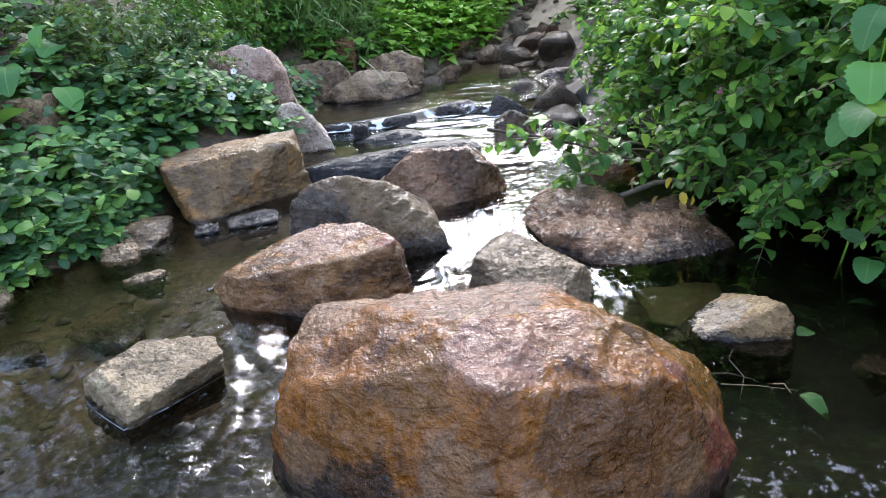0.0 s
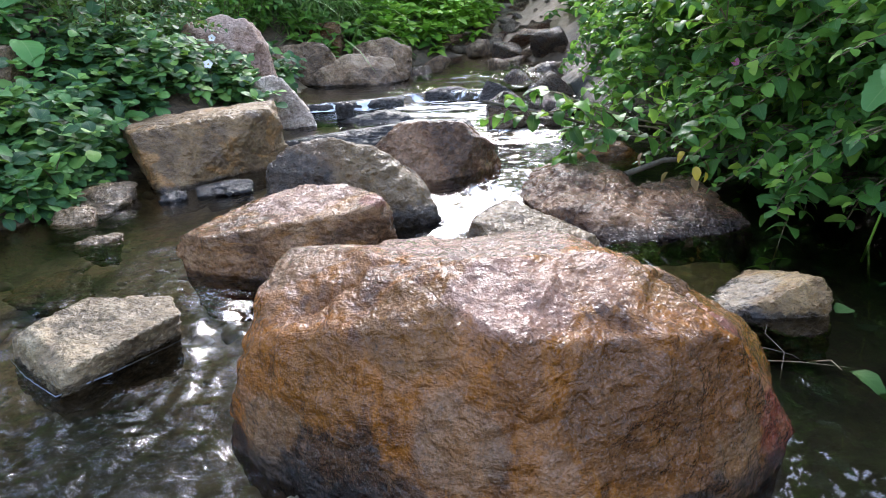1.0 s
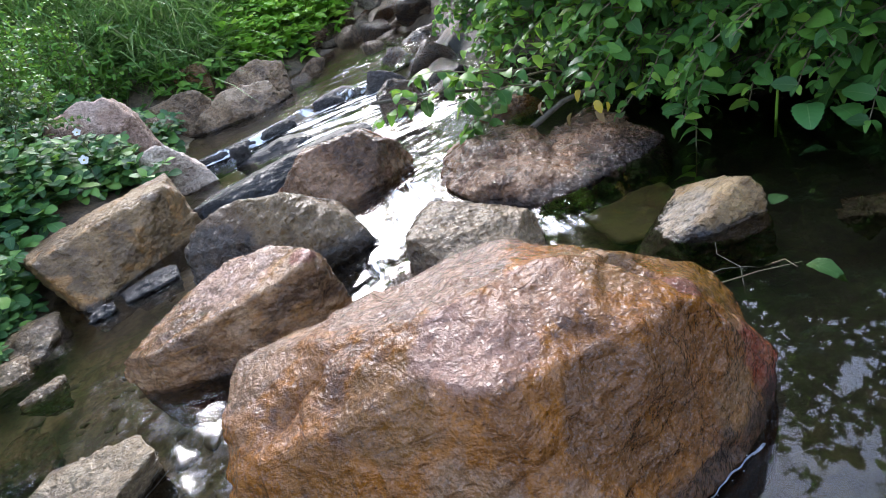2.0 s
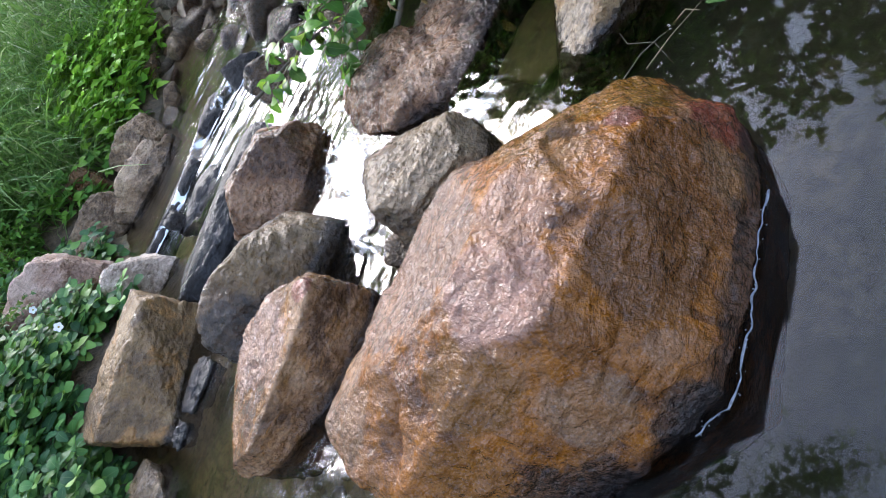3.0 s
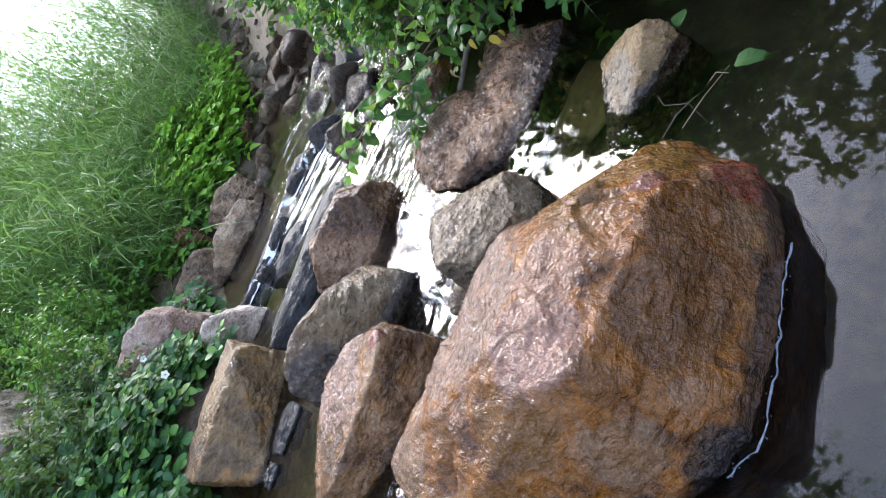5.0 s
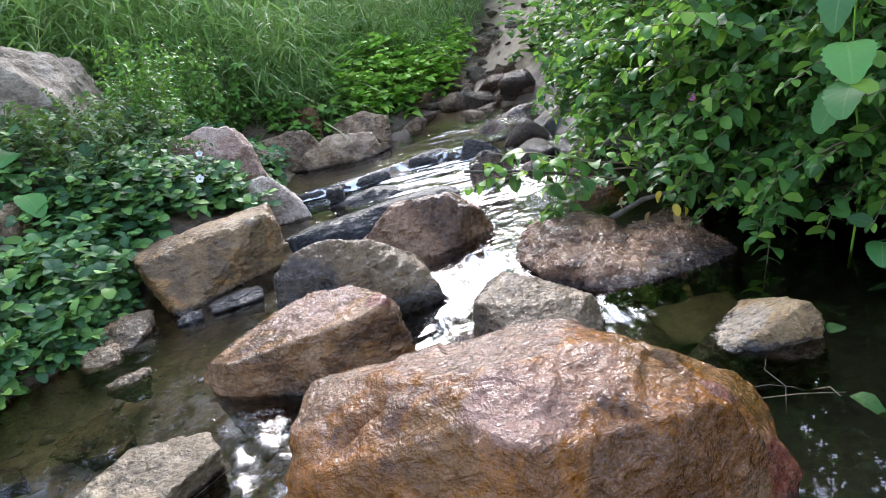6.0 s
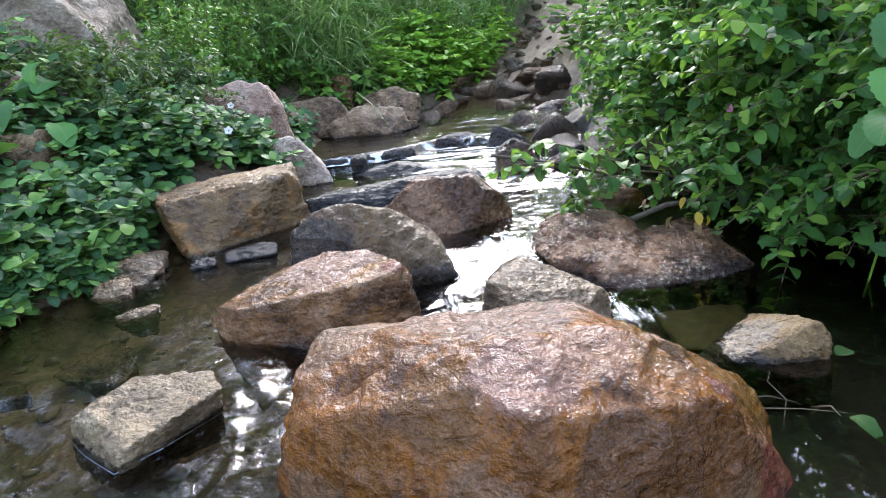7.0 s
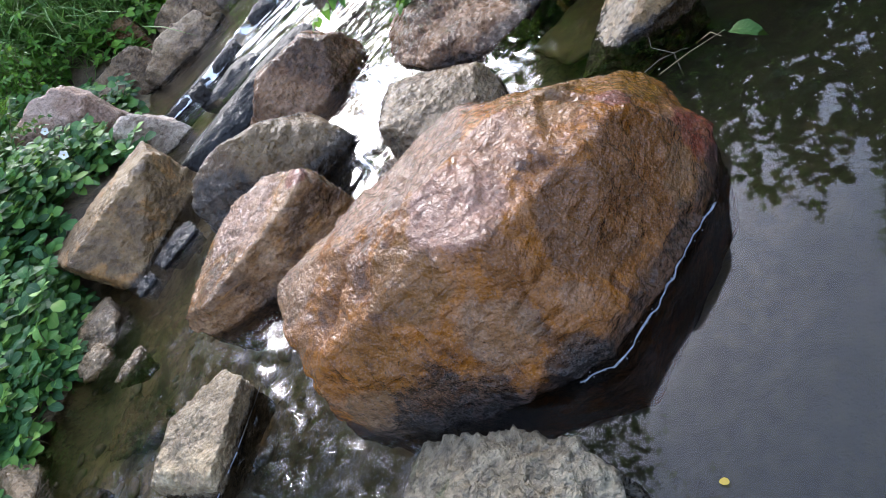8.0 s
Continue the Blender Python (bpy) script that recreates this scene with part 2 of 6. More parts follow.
# Stains, with sheen painted on top and front facets, shade on hollow and foot.
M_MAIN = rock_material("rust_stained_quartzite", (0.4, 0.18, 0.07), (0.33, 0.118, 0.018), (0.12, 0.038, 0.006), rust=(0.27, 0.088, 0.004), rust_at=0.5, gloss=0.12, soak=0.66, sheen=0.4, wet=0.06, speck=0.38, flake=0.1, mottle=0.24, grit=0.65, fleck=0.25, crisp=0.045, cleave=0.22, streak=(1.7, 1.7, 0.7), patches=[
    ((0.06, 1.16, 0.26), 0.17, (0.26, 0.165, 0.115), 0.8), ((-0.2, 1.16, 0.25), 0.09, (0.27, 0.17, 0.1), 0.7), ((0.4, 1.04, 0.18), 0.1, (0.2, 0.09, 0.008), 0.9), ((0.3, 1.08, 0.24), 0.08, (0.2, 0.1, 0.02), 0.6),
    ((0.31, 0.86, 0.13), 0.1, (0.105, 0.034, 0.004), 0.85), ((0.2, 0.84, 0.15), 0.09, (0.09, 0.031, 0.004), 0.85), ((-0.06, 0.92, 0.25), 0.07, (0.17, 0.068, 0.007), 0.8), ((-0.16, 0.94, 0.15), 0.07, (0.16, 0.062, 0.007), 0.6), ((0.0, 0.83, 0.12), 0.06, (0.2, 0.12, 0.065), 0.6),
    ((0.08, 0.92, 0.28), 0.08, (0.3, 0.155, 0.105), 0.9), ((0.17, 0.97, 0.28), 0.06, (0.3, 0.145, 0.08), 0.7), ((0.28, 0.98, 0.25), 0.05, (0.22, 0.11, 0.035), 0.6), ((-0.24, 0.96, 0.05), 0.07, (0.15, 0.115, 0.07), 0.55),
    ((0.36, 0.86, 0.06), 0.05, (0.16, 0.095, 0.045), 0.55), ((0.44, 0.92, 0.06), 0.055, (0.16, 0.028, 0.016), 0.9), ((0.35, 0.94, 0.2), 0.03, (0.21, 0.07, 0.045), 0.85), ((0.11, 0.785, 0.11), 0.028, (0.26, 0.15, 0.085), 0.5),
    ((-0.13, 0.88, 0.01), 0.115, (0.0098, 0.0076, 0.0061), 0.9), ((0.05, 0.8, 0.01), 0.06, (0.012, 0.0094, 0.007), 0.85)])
M_WARM = rock_material("warm_brown_stone", (0.52, 0.29, 0.145), (0.35, 0.16, 0.055), (0.13, 0.06, 0.024), rust=(0.31, 0.13, 0.025), rust_at=0.56, gloss=0.18, sheen=0.42, wet=0.035, soak=0.7, speck=0.7, flake=0.25, streak=(0.6, 1, 1.6), patches=[((-0.15, 1.7, 0.19), 0.035, (0.3, 0.09, 0.08), 0.7), ((-0.33, 1.84, 0.18), 0.15, (0.46, 0.28, 0.2), 0.75)])
M_TAN = rock_material("tan_block_stone", (0.5, 0.325, 0.155), (0.37, 0.21, 0.08), (0.17, 0.095, 0.04), rust=(0.36, 0.17, 0.045), rust_at=0.57, gloss=0.42, wet=0.03, wet_level=0.03, soak=0.6, speck=0.6, flake=0.25)
M_GREY = rock_material("grey_brown_stone", (0.54, 0.37, 0.23), (0.34, 0.205, 0.11), (0.12, 0.07, 0.038), gloss=0.42, wet=0.04, wet_level=0.18, soak=0.95)
# Two patches paint the hump's brown lit face and dark shaded face.
M_DARK = rock_material("dark_wet_stone", (0.3, 0.18, 0.095), (0.15, 0.085, 0.042), (0.042, 0.027, 0.017), gloss=0.3, wet=0.06, wet_level=0.03, soak=0.52, speck=0.7, flake=0.25, patches=[((-0.1, 2.1, 0.16), 0.2, (0.23, 0.145, 0.065), 0.9), ((-0.45, 2.08, 0.14), 0.13, (0.045, 0.036, 0.032), 0.85)])
M_RED = rock_material("reddish_brown_stone", (0.44, 0.24, 0.13), (0.25, 0.112, 0.05), (0.088, 0.04, 0.02), gloss=0.27, wet=0.045, soak=0.75, speck=0.8, flake=0.3)
M_SLATE = rock_material("grey_brown_gritstone", (0.4, 0.275, 0.16), (0.235, 0.15, 0.078), (0.078, 0.05, 0.03), gloss=0.3, wet=0.04, moss=0.2, soak=0.8, flake=0.3, tide=0.5)
M_LICHEN = rock_material("lichened_grey_stone", (0.5, 0.42, 0.28), (0.31, 0.245, 0.15), (0.11, 0.085, 0.048), gloss=0.45, wet=0.03, wet_level=0.02, moss=0.5, soak=0.42, speck=1.1, mottle=0.5)
M_PALE = rock_material("pale_grey_stone", (0.62, 0.47, 0.29), (0.44, 0.31, 0.165), (0.18, 0.12, 0.06), gloss=0.35, wet=0.02, moss=0.3, soak=0.85, flake=0.3, tide=0.65)
# The dark blue-grey patch paints shade on the overhanging front face.
M_SAND = rock_material("sandy_tan_stone", (0.52, 0.35, 0.17), (0.38, 0.22, 0.085), (0.17, 0.095, 0.036), rust=(0.42, 0.24, 0.07), rust_at=0.6, gloss=0.45, wet=0.012, cleave=0.3, patches=[((0.6, 1.48, 0.01), 0.11, (0.4, 0.33, 0.25), 0.8), ((0.605, 1.365, 0.004), 0.042, (0.03, 0.03, 0.036), 0.9)])
M_BRIGHT = rock_material("light_pinkish_stone", (0.82, 0.66, 0.53), (0.66, 0.5, 0.38), (0.33, 0.23, 0.165), gloss=0.5, wet=0.02, wet_level=0.1, soak=1.0)
M_PINK = rock_material("pink_grey_boulder_stone", (0.68, 0.47, 0.36), (0.52, 0.32, 0.22), (0.26, 0.145, 0.095), rust=(0.36, 0.19, 0.1), rust_at=0.6, gloss=0.6, wet=0.02, wet_level=-1, soak=0.85)
M_SUNK = rock_material("silted_brown_stone", (0.3, 0.21, 0.11), (0.19, 0.13, 0.065), (0.09, 0.062, 0.032), gloss=0.6, tide=0.1)
M_LEDGE = rock_material("black_wet_ledge_stone", (0.07, 0.056, 0.048), (0.034, 0.028, 0.025), (0.013, 0.011, 0.011), gloss=0.5, wet=0.1, wet_level=0.08)
M_SOILROCK = rock_material("dry_tan_bank_stone", (0.62, 0.5, 0.36), (0.46, 0.34, 0.22), (0.2, 0.135, 0.08), gloss=0.75, wet=0.01, wet_level=-1, soak=0.6)
M_LEAF_LOW = leaf_material("ground_cover_leaf", [(0.0, (0.02, 0.065, 0.03)), (0.4, (0.045, 0.13, 0.045)), (0.75, (0.1, 0.24, 0.055)), (1.0, (0.22, 0.38, 0.08))], gloss=0.55, through_light=0.32)
M_LEAF_BUSH = leaf_material("shrub_leaf", [(0.0, (0.03, 0.09, 0.028)), (0.4, (0.068, 0.185, 0.045)), (0.72, (0.11, 0.27, 0.05)), (0.9, (0.2, 0.4, 0.06)), (1.0, (0.34, 0.5, 0.07))], gloss=0.4, through_light=0.55)
M_LEAF_CLIMB = leaf_material("climber_leaf", [(0.0, (0.04, 0.13, 0.035)), (0.6, (0.07, 0.2, 0.05)), (1.0, (0.11, 0.28, 0.06))], gloss=0.45, through_light=0.3)
M_LEAF_FINE = leaf_material("fine_bush_leaf", [(0.0, (0.03, 0.07, 0.028)), (0.6, (0.06, 0.12, 0.04)), (1.0, (0.13, 0.19, 0.06))], gloss=0.6)
M_LEAF_LIME = leaf_material("lime_herb_leaf", [(0.0, (0.16, 0.36, 0.04)), (0.5, (0.28, 0.54, 0.06)), (1.0, (0.4, 0.62, 0.09))], through_light=0.5)
M_LEAF_YOUNG = leaf_material("young_bush_leaf", [(0.0, (0.06, 0.16, 0.03)), (0.6, (0.12, 0.28, 0.045)), (1.0, (0.22, 0.4, 0.06))], through_light=0.4)
M_LEAF_TREE = leaf_material("tree_leaf", [(0.0, (0.025, 0.07, 0.02)), (0.6, (0.05, 0.12, 0.03)), (1.0, (0.1, 0.18, 0.05))])
M_LEAF_YELLOW = leaf_material("yellowed_leaf", [(0.0, (0.4, 0.26, 0.03)), (1.0, (0.45, 0.32, 0.05))], vein=(0.4, 0.24, 0.05))
M_LEAF_FLOAT = leaf_material("fresh_floating_leaf", [(0.0, (0.018, 0.055, 0.008)), (1.0, (0.028, 0.075, 0.01))], gloss=0.75, through_light=0.05, vein=(0.06, 0.14, 0.025))
M_GRASS = leaf_material("tall_grass_blade", [(0.0, (0.065, 0.15, 0.045)), (0.5, (0.165, 0.3, 0.085)), (0.85, (0.29, 0.42, 0.14)), (1.0, (0.46, 0.45, 0.3))], gloss=0.45, through_light=0.5, vein=(0.25, 0.36, 0.14))
M_STEM = plain_material("green_brown_stem", (0.1, 0.1, 0.04), (0.16, 0.1, 0.06), 60)
M_TWIG = plain_material("dry_twig", (0.1, 0.08, 0.05), (0.055, 0.042, 0.028), 80)
M_BARK = plain_material("bark", (0.12, 0.09, 0.07), (0.2, 0.16, 0.12), 14, 0.85, 0.7, 0.01)
M_ALGAE = plain_material("olive_algae", (0.1, 0.082, 0.02), (0.06, 0.046, 0.012), 24)
M_PETAL = plain_material("white_petal", (0.85, 0.84, 0.8), (0.75, 0.74, 0.7), 60, 0.5, 0.1)
M_PETAL_PINK = plain_material("pink_petal", (0.7, 0.16, 0.36), (0.75, 0.28, 0.45), 90, 0.5, 0.1)


def ground_material():
    m, nt, b, out = material("stream_bed_and_soil")
    v = coords(nt)
    n1, n2, n3 = noise_tex(nt, v, 3.0, 5), noise_tex(nt, v, 28.0, 6, 0.7), noise_tex(nt, v, 160.0, 4, 0.7)
    silt = mix(nt, ranged(nt, n2, 0.3, 0.7), (0.11, 0.08, 0.042), (0.3, 0.21, 0.11))
    silt = mix(nt, ranged(nt, n1, 0.4, 0.65, 0, 0.7), silt, (0.14, 0.13, 0.045))
    spots = noise_tex(nt, v, 60.0, 4, 0.7)
    silt = mix(nt, ranged(nt, spots, 0.55, 0.68, 0, 0.7), silt, (0.26, 0.2, 0.12))
    silt = mix(nt, ranged(nt, spots, 0.46, 0.36, 0, 0.7), silt, (0.025, 0.02, 0.012))
    drift = noise_tex(nt, coords(nt, (1.0, 0.45, 1.0)), 11.0, 6, 0.68, 0.5)
    silt = mix(nt, ranged(nt, drift, 0.52, 0.6, 0, 0.75), silt, (0.07, 0.05, 0.026))
    silt = mix(nt, ranged(nt, drift, 0.45, 0.38, 0, 0.5), silt, (0.3, 0.21, 0.11))
    soil = mix(nt, ranged(nt, n2, 0.35, 0.7), (0.07, 0.048, 0.03), (0.17, 0.115, 0.07))
    dry = mix(nt, ranged(nt, n2, 0.3, 0.7), (0.42, 0.3, 0.19), (0.28, 0.19, 0.12))
    geo = nt.nodes.new("ShaderNodeNewGeometry")
    sep = nt.nodes.new("ShaderNodeSeparateXYZ")
    nt.links.new(geo.outputs["Position"], sep.inputs[0])
    x, y = sep.outputs[0], sep.outputs[1]
    path_x = arith(nt, "ADD", arith(nt, "MULTIPLY", y, 0.36), -1.33)
    off = arith(nt, "ABSOLUTE", arith(nt, "SUBTRACT", x, path_x))
    off = arith(nt, "ADD", off, arith(nt, "MULTIPLY", arith(nt, "SUBTRACT", n1, 0.5), 0.5))
    trodden = arith(nt, "MULTIPLY", ranged(nt, off, 0.65, 0.35), ranged(nt, y, 5.6, 6.3))
    under = ranged(nt, arith(nt, "SUBTRACT", sep.outputs[2], arith(nt, "MULTIPLY", ranged(nt, y, 1.9, 5.0), 0.2)), 0.0, 0.06)
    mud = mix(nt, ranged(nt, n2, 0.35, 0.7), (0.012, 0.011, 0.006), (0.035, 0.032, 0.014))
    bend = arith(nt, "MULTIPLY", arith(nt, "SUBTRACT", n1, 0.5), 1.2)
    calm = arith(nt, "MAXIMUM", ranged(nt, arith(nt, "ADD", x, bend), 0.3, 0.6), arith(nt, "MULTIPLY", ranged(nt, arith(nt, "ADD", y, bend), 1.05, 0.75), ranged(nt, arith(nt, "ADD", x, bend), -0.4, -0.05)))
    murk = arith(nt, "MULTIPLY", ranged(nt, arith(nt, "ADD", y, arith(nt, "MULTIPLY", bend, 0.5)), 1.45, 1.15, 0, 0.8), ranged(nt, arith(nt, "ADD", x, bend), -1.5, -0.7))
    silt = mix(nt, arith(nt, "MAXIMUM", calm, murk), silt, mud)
    col = mix(nt, under, silt, soil)
    col = mix(nt, trodden, col, dry)
    col = mix(nt, ranged(nt, n3, 0.4, 0.75, 0, 0.45), col, mix(nt, 0.5, col, (0.03, 0.025, 0.02)))
    nt.links.new(col, b.inputs["Base Color"])
    b.inputs["Roughness"].default_value = 0.6
    bumps(nt, b, [(n2, 0.8, 0.02), (n3, 0.6, 0.004)])
    return m


def water_material():
    m, nt, b, out = material("clear_brown_stream_water")
    nt.nodes.remove(b)
    v = coords(nt, (0.9, 1.1, 1))
    w1 = noise_tex(nt, v, 15.0, 3, 0.5, 2.0)
    w2 = noise_tex(nt, v, 90.0, 3, 0.55, 0.6)
    patch = noise_tex(nt, coords(nt), 2.2, 2, 0.5)
    bp = nt.nodes.new("ShaderNodeBump")
    bp.inputs["Distance"].default_value = 0.007
    geo = nt.nodes.new("ShaderNodeNewGeometry")
    sep = nt.nodes.new("ShaderNodeSeparateXYZ")
    nt.links.new(geo.outputs["Position"], sep.inputs[0])
    still = arith(nt, "MAXIMUM", ranged(nt, sep.outputs[0], -0.3, 0.0, 1.0, 0.0), ranged(nt, sep.outputs[1], 1.9, 2.3))
    nt.links.new(arith(nt, "MULTIPLY", ranged(nt, patch, 0.35, 0.65, 0.2, 0.75), still), bp.inputs["Strength"])
    nt.links.new(arith(nt, "ADD", w1, arith(nt, "MULTIPLY", w2, 0.12)), bp.inputs["Height"])
    fr = node(nt, "ShaderNodeFresnel", IOR=1.38)
    nt.links.new(bp.outputs[0], fr.inputs["Normal"])
    clear = nt.nodes.new("ShaderNodeBsdfTransparent")
    clear.inputs[0].default_value = (0.74, 0.68, 0.55, 1)
    shine = nt.nodes.new("ShaderNodeBsdfGlossy")
    shine.inputs["Roughness"].default_value = 0.02
    shine.inputs["Color"].default_value = (1, 1, 1, 1)
    nt.links.new(bp.outputs[0], shine.inputs["Normal"])
    ms = nt.nodes.new("ShaderNodeMixShader")
    nt.links.new(fr.outputs[0], ms.inputs[0])
    nt.links.new(clear.outputs[0], ms.inputs[1])
    nt.links.new(shine.outputs[0], ms.inputs[2])
    nt.links.new(ms.outputs[0], out.inputs[0])
    return m


M_GROUND, M_WATER = ground_material(), water_material()


def foam_sheen_material(name, lo, hi, along=(1, 0.14, 1)):
    """White streaks for bubbles and painted sky sheen, with clear water showing between."""
    m, nt, b, out = material(name)
    s1 = noise_tex(nt, coords(nt, along), 26.0, 4, 0.55, 0.5)
    s2 = noise_tex(nt, coords(nt, (1, 0.3, 1)), 120.0, 4, 0.65)
    b.inputs["Base Color"].default_value = (0.8, 0.82, 0.84, 1)
    b.inputs["Roughness"].default_value = 0.3
    bumps(nt, b, [(s1, 0.8, 0.012), (s2, 0.6, 0.004)])
    clear = nt.nodes.new("ShaderNodeBsdfTransparent")
    cover = nt.nodes.new("ShaderNodeUVMap")
    sep = nt.nodes.new("ShaderNodeSeparateXYZ")
    nt.links.new(cover.outputs[0], sep.inputs[0])
    thick = arith(nt, "ADD", arith(nt, "ADD", s1, arith(nt, "MULTIPLY", s2, 0.25)), arith(nt, "MULTIPLY", arith(nt, "SUBTRACT", sep.outputs[0], 0.5), 0.8))
    ms = nt.nodes.new("ShaderNodeMixShader")
    nt.links.new(ranged(nt, thick, lo, hi, 0.0, 0.95), ms.inputs[0])
    nt.links.new(clear.outputs[0], ms.inputs[1])
    nt.links.new(b.outputs[0], ms.inputs[2])
    nt.links.new(ms.outputs[0], out.inputs[0])
    return m


M_FOAM_SHEEN, M_CHUTE = foam_sheen_material("white_water_streaks", 0.5, 0.85, (0.3, 1, 1)), foam_sheen_material("white_water_foam_sheen", 0.5, 0.78)

# ---- the lie of the land ----
LEFT_Y, LEFT_X = [-6, 0.9, 1.5, 1.95, 2.15, 2.45, 2.9, 3.3, 4.0, 5.0, 5.5, 6.2, 8.0, 12], [-3.2, -2.3, -1.52, -1.5, -1.38, -1.22, -1.12, -0.7, -0.8, -0.85, -0.4, 0.15, 0.45, 0.6]
RIGHT_Y, RIGHT_X = [-6, 0, 1.2, 1.7, 2.1, 3.0, 4.0, 5.0, 6.0, 8.0, 12], [2.6, 2.2, 1.75, 1.55, 1.35, 1.15, 0.95, 1.05, 0.95, 1.2, 1.5]


def lip(x):
    """Where the upper pool spills over, as y."""
    return np.interp(x, [-0.9, -0.35, -0.16, 0.05, 0.22, 0.38, 0.64, 1.2], [3.92, 3.87, 4.06, 4.26, 4.16, 4.03, 4.3, 4.4])


def level(x, y):
    """Height of the water."""
    x, y = np.asarray(x, float), np.asarray(y, float)
    run = np.interp(y, [-5, 1.75, 1.95, 2.05, 2.25, 2.5, 3.0, 3.15, 3.3, 3.9], [0, 0, 0.005, 0.014, 0.048, 0.055, 0.07, 0.098, 0.108, 0.128])
    side = np.interp(y, [-5, 1.3, 1.55, 2.4, 2.9, 3.2, 3.5, 3.9], [0, 0, 0.03, 0.032, 0.055, 0.085, 0.12, 0.13])
    top = np.interp(y, [3.5, 5, 6, 7, 8, 9, 12], [0.168, 0.195, 0.26, 0.36, 0.5, 0.65, 1.2])
    low = run + (side - run) * smooth(-0.3, -0.5, x)
    return low + (top - low) * smooth(-0.035, 0.02, y - lip(x))


def ground_z(x, y):
    x, y = np.asarray(x, float), np.asarray(y, float)
    shape = np.broadcast(x, y).shape
    lx, rx = np.interp(y, LEFT_Y, LEFT_X), np.interp(y, RIGHT_Y, RIGHT_X)
    n = fbm(flat3(x, y, 2.2), 3, 4).reshape(shape)
    fine = fbm(flat3(x, y, 11.0), 9, 3).reshape(shape)
    d = np.maximum(lx - x, x - rx) + 0.06 * n
    steep = np.where(x < 0, 0.5, 0.55)
    deep = np.interp(y, [-5, 1.0, 2.2, 3.2, 5, 7, 9], [0.3, 0.16, 0.1, 0.09, 0.07, 0.03, -0.02])
    z = level(x, y) - deep + (deep + 0.03) * smooth(-0.18, 0.06, d)
    dd = np.maximum(d, 0)
    z = z + steep * np.minimum(dd, 2.2) + 0.12 * np.maximum(dd - 2.2, 0) * np.exp(-dd / 60)
    z = z + 0.1 * np.clip(y - 6.0, 0, 12) + 0.04 * np.clip(y - 18, 0, 60)
    # Unseen rise downstream, added to shut out low sky light.
    z = z + 1.6 * smooth(-2.6, -9.0, y)
    return z + 0.05 * n * smooth(0, 0.5, d) + 0.012 * fine + 0.008 * n


def stretch(lo, hi, fine_lo, fine_hi, step, grow=1.25):
    """Grid lines: even between fine_lo and fine_hi, ever wider outside."""
    mid = list(np.arange(fine_lo, fine_hi + 1e-6, step))
    a, s = mid[0], step
    head = []
    while a > lo:
        s *= grow
        a -= s
        head.append(a)
    b, s = mid[-1], step
    tail = []
    while b < hi:
        s *= grow
        b += s
        tail.append(b)
    return np.array(head[::-1] + mid + tail)


def sheet(xs, ys, height):
    gx, gy = np.meshgrid(xs, ys)
    z = height(gx, gy)
    v = np.stack([gx.ravel(), gy.ravel(), z.ravel()], 1)
    i = np.arange(len(xs) * len(ys)).reshape(len(ys), len(xs))
    f = np.stack([i[:-1, :-1].ravel(), i[:-1, 1:].ravel(), i[1:, 1:].ravel(), i[1:, :-1].ravel()], 1)
    return v, f


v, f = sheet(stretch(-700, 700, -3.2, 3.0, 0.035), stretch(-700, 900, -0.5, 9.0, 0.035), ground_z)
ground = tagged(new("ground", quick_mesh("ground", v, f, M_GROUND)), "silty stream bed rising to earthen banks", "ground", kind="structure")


def chop(x, y):
    """How rough the water runs: 0 still, 1 white."""
    run = np.exp(-((x - np.interp(y, [1.4, 1.8, 2.2, 2.7, 3.0, 3.4, 4.0], [0.0, 0.08, 0.17, 0.35, 0.42, 0.2, 0.2])) / 0.2) ** 2) * smooth(1.3, 1.6, y) * smooth(4.2, 3.6, y)
    upper = 0.75 * smooth(2.9, 3.3, y) + 0.3 * smooth(5.3, 6.0, y)
    left = 0.5 * np.exp(-(((x + 0.4) / 0.35) ** 2 + ((y - 1.25) / 0.35) ** 2)) + 0.75 * smooth(0.0, -0.35, x) * smooth(1.75, 1.2, y) + 0.2 * smooth(-0.4, -0.7, x) * smooth(1.2, 1.8, y) + 0.45 * np.exp(-(((x - 0.5) / 0.13) ** 2 + ((y - 1.68) / 0.16) ** 2))
    return np.clip(run + upper + left + 0.003, 0, 1)


def water_z(x, y):
    c = chop(x, y)
    p = flat3(x, y)
    p[:, 0] += 0.04 * vnoise(p * 6, 5)
    quick = np.clip(c.ravel() * 6 - 0.15, 0, 1)
    low = 0.4 * vnoise(p * [21, 15, 1], 21) + quick * (0.36 * vnoise(p * [44, 36, 1], 22) + 0.22 * vnoise(p * [72, 60, 1], 23))
    swift = 0.5 * vnoise(p * [7, 26, 1], 24) + 0.4 * vnoise(p * [20, 48, 1], 25) + 0.2 * vnoise(p * [45, 30, 1], 26)
    w = low + (swift - low) * smooth(2.7, 3.2, p[:, 1])
    height = np.interp(p[:, 1], [1.9, 2.3, 3.0], [0.012, 0.006, 0.0065]).reshape(np.shape(x))
    return level(x, y) + (0.00006 + height * c) * w.reshape(np.shape(x))


xs = np.concatenate([np.arange(-3.6, -1.3, 0.05), np.arange(-1.3, 1.3, 0.011), np.arange(1.3, 2.9, 0.05)])
ys = np.concatenate([np.arange(-5.5, 0.3, 0.08), np.arange(0.3, 3.4, 0.011), np.arange(3.4, 5.6, 0.02), np.arange(5.6, 9.0, 0.05)])
v, f = sheet(xs, ys, water_z)
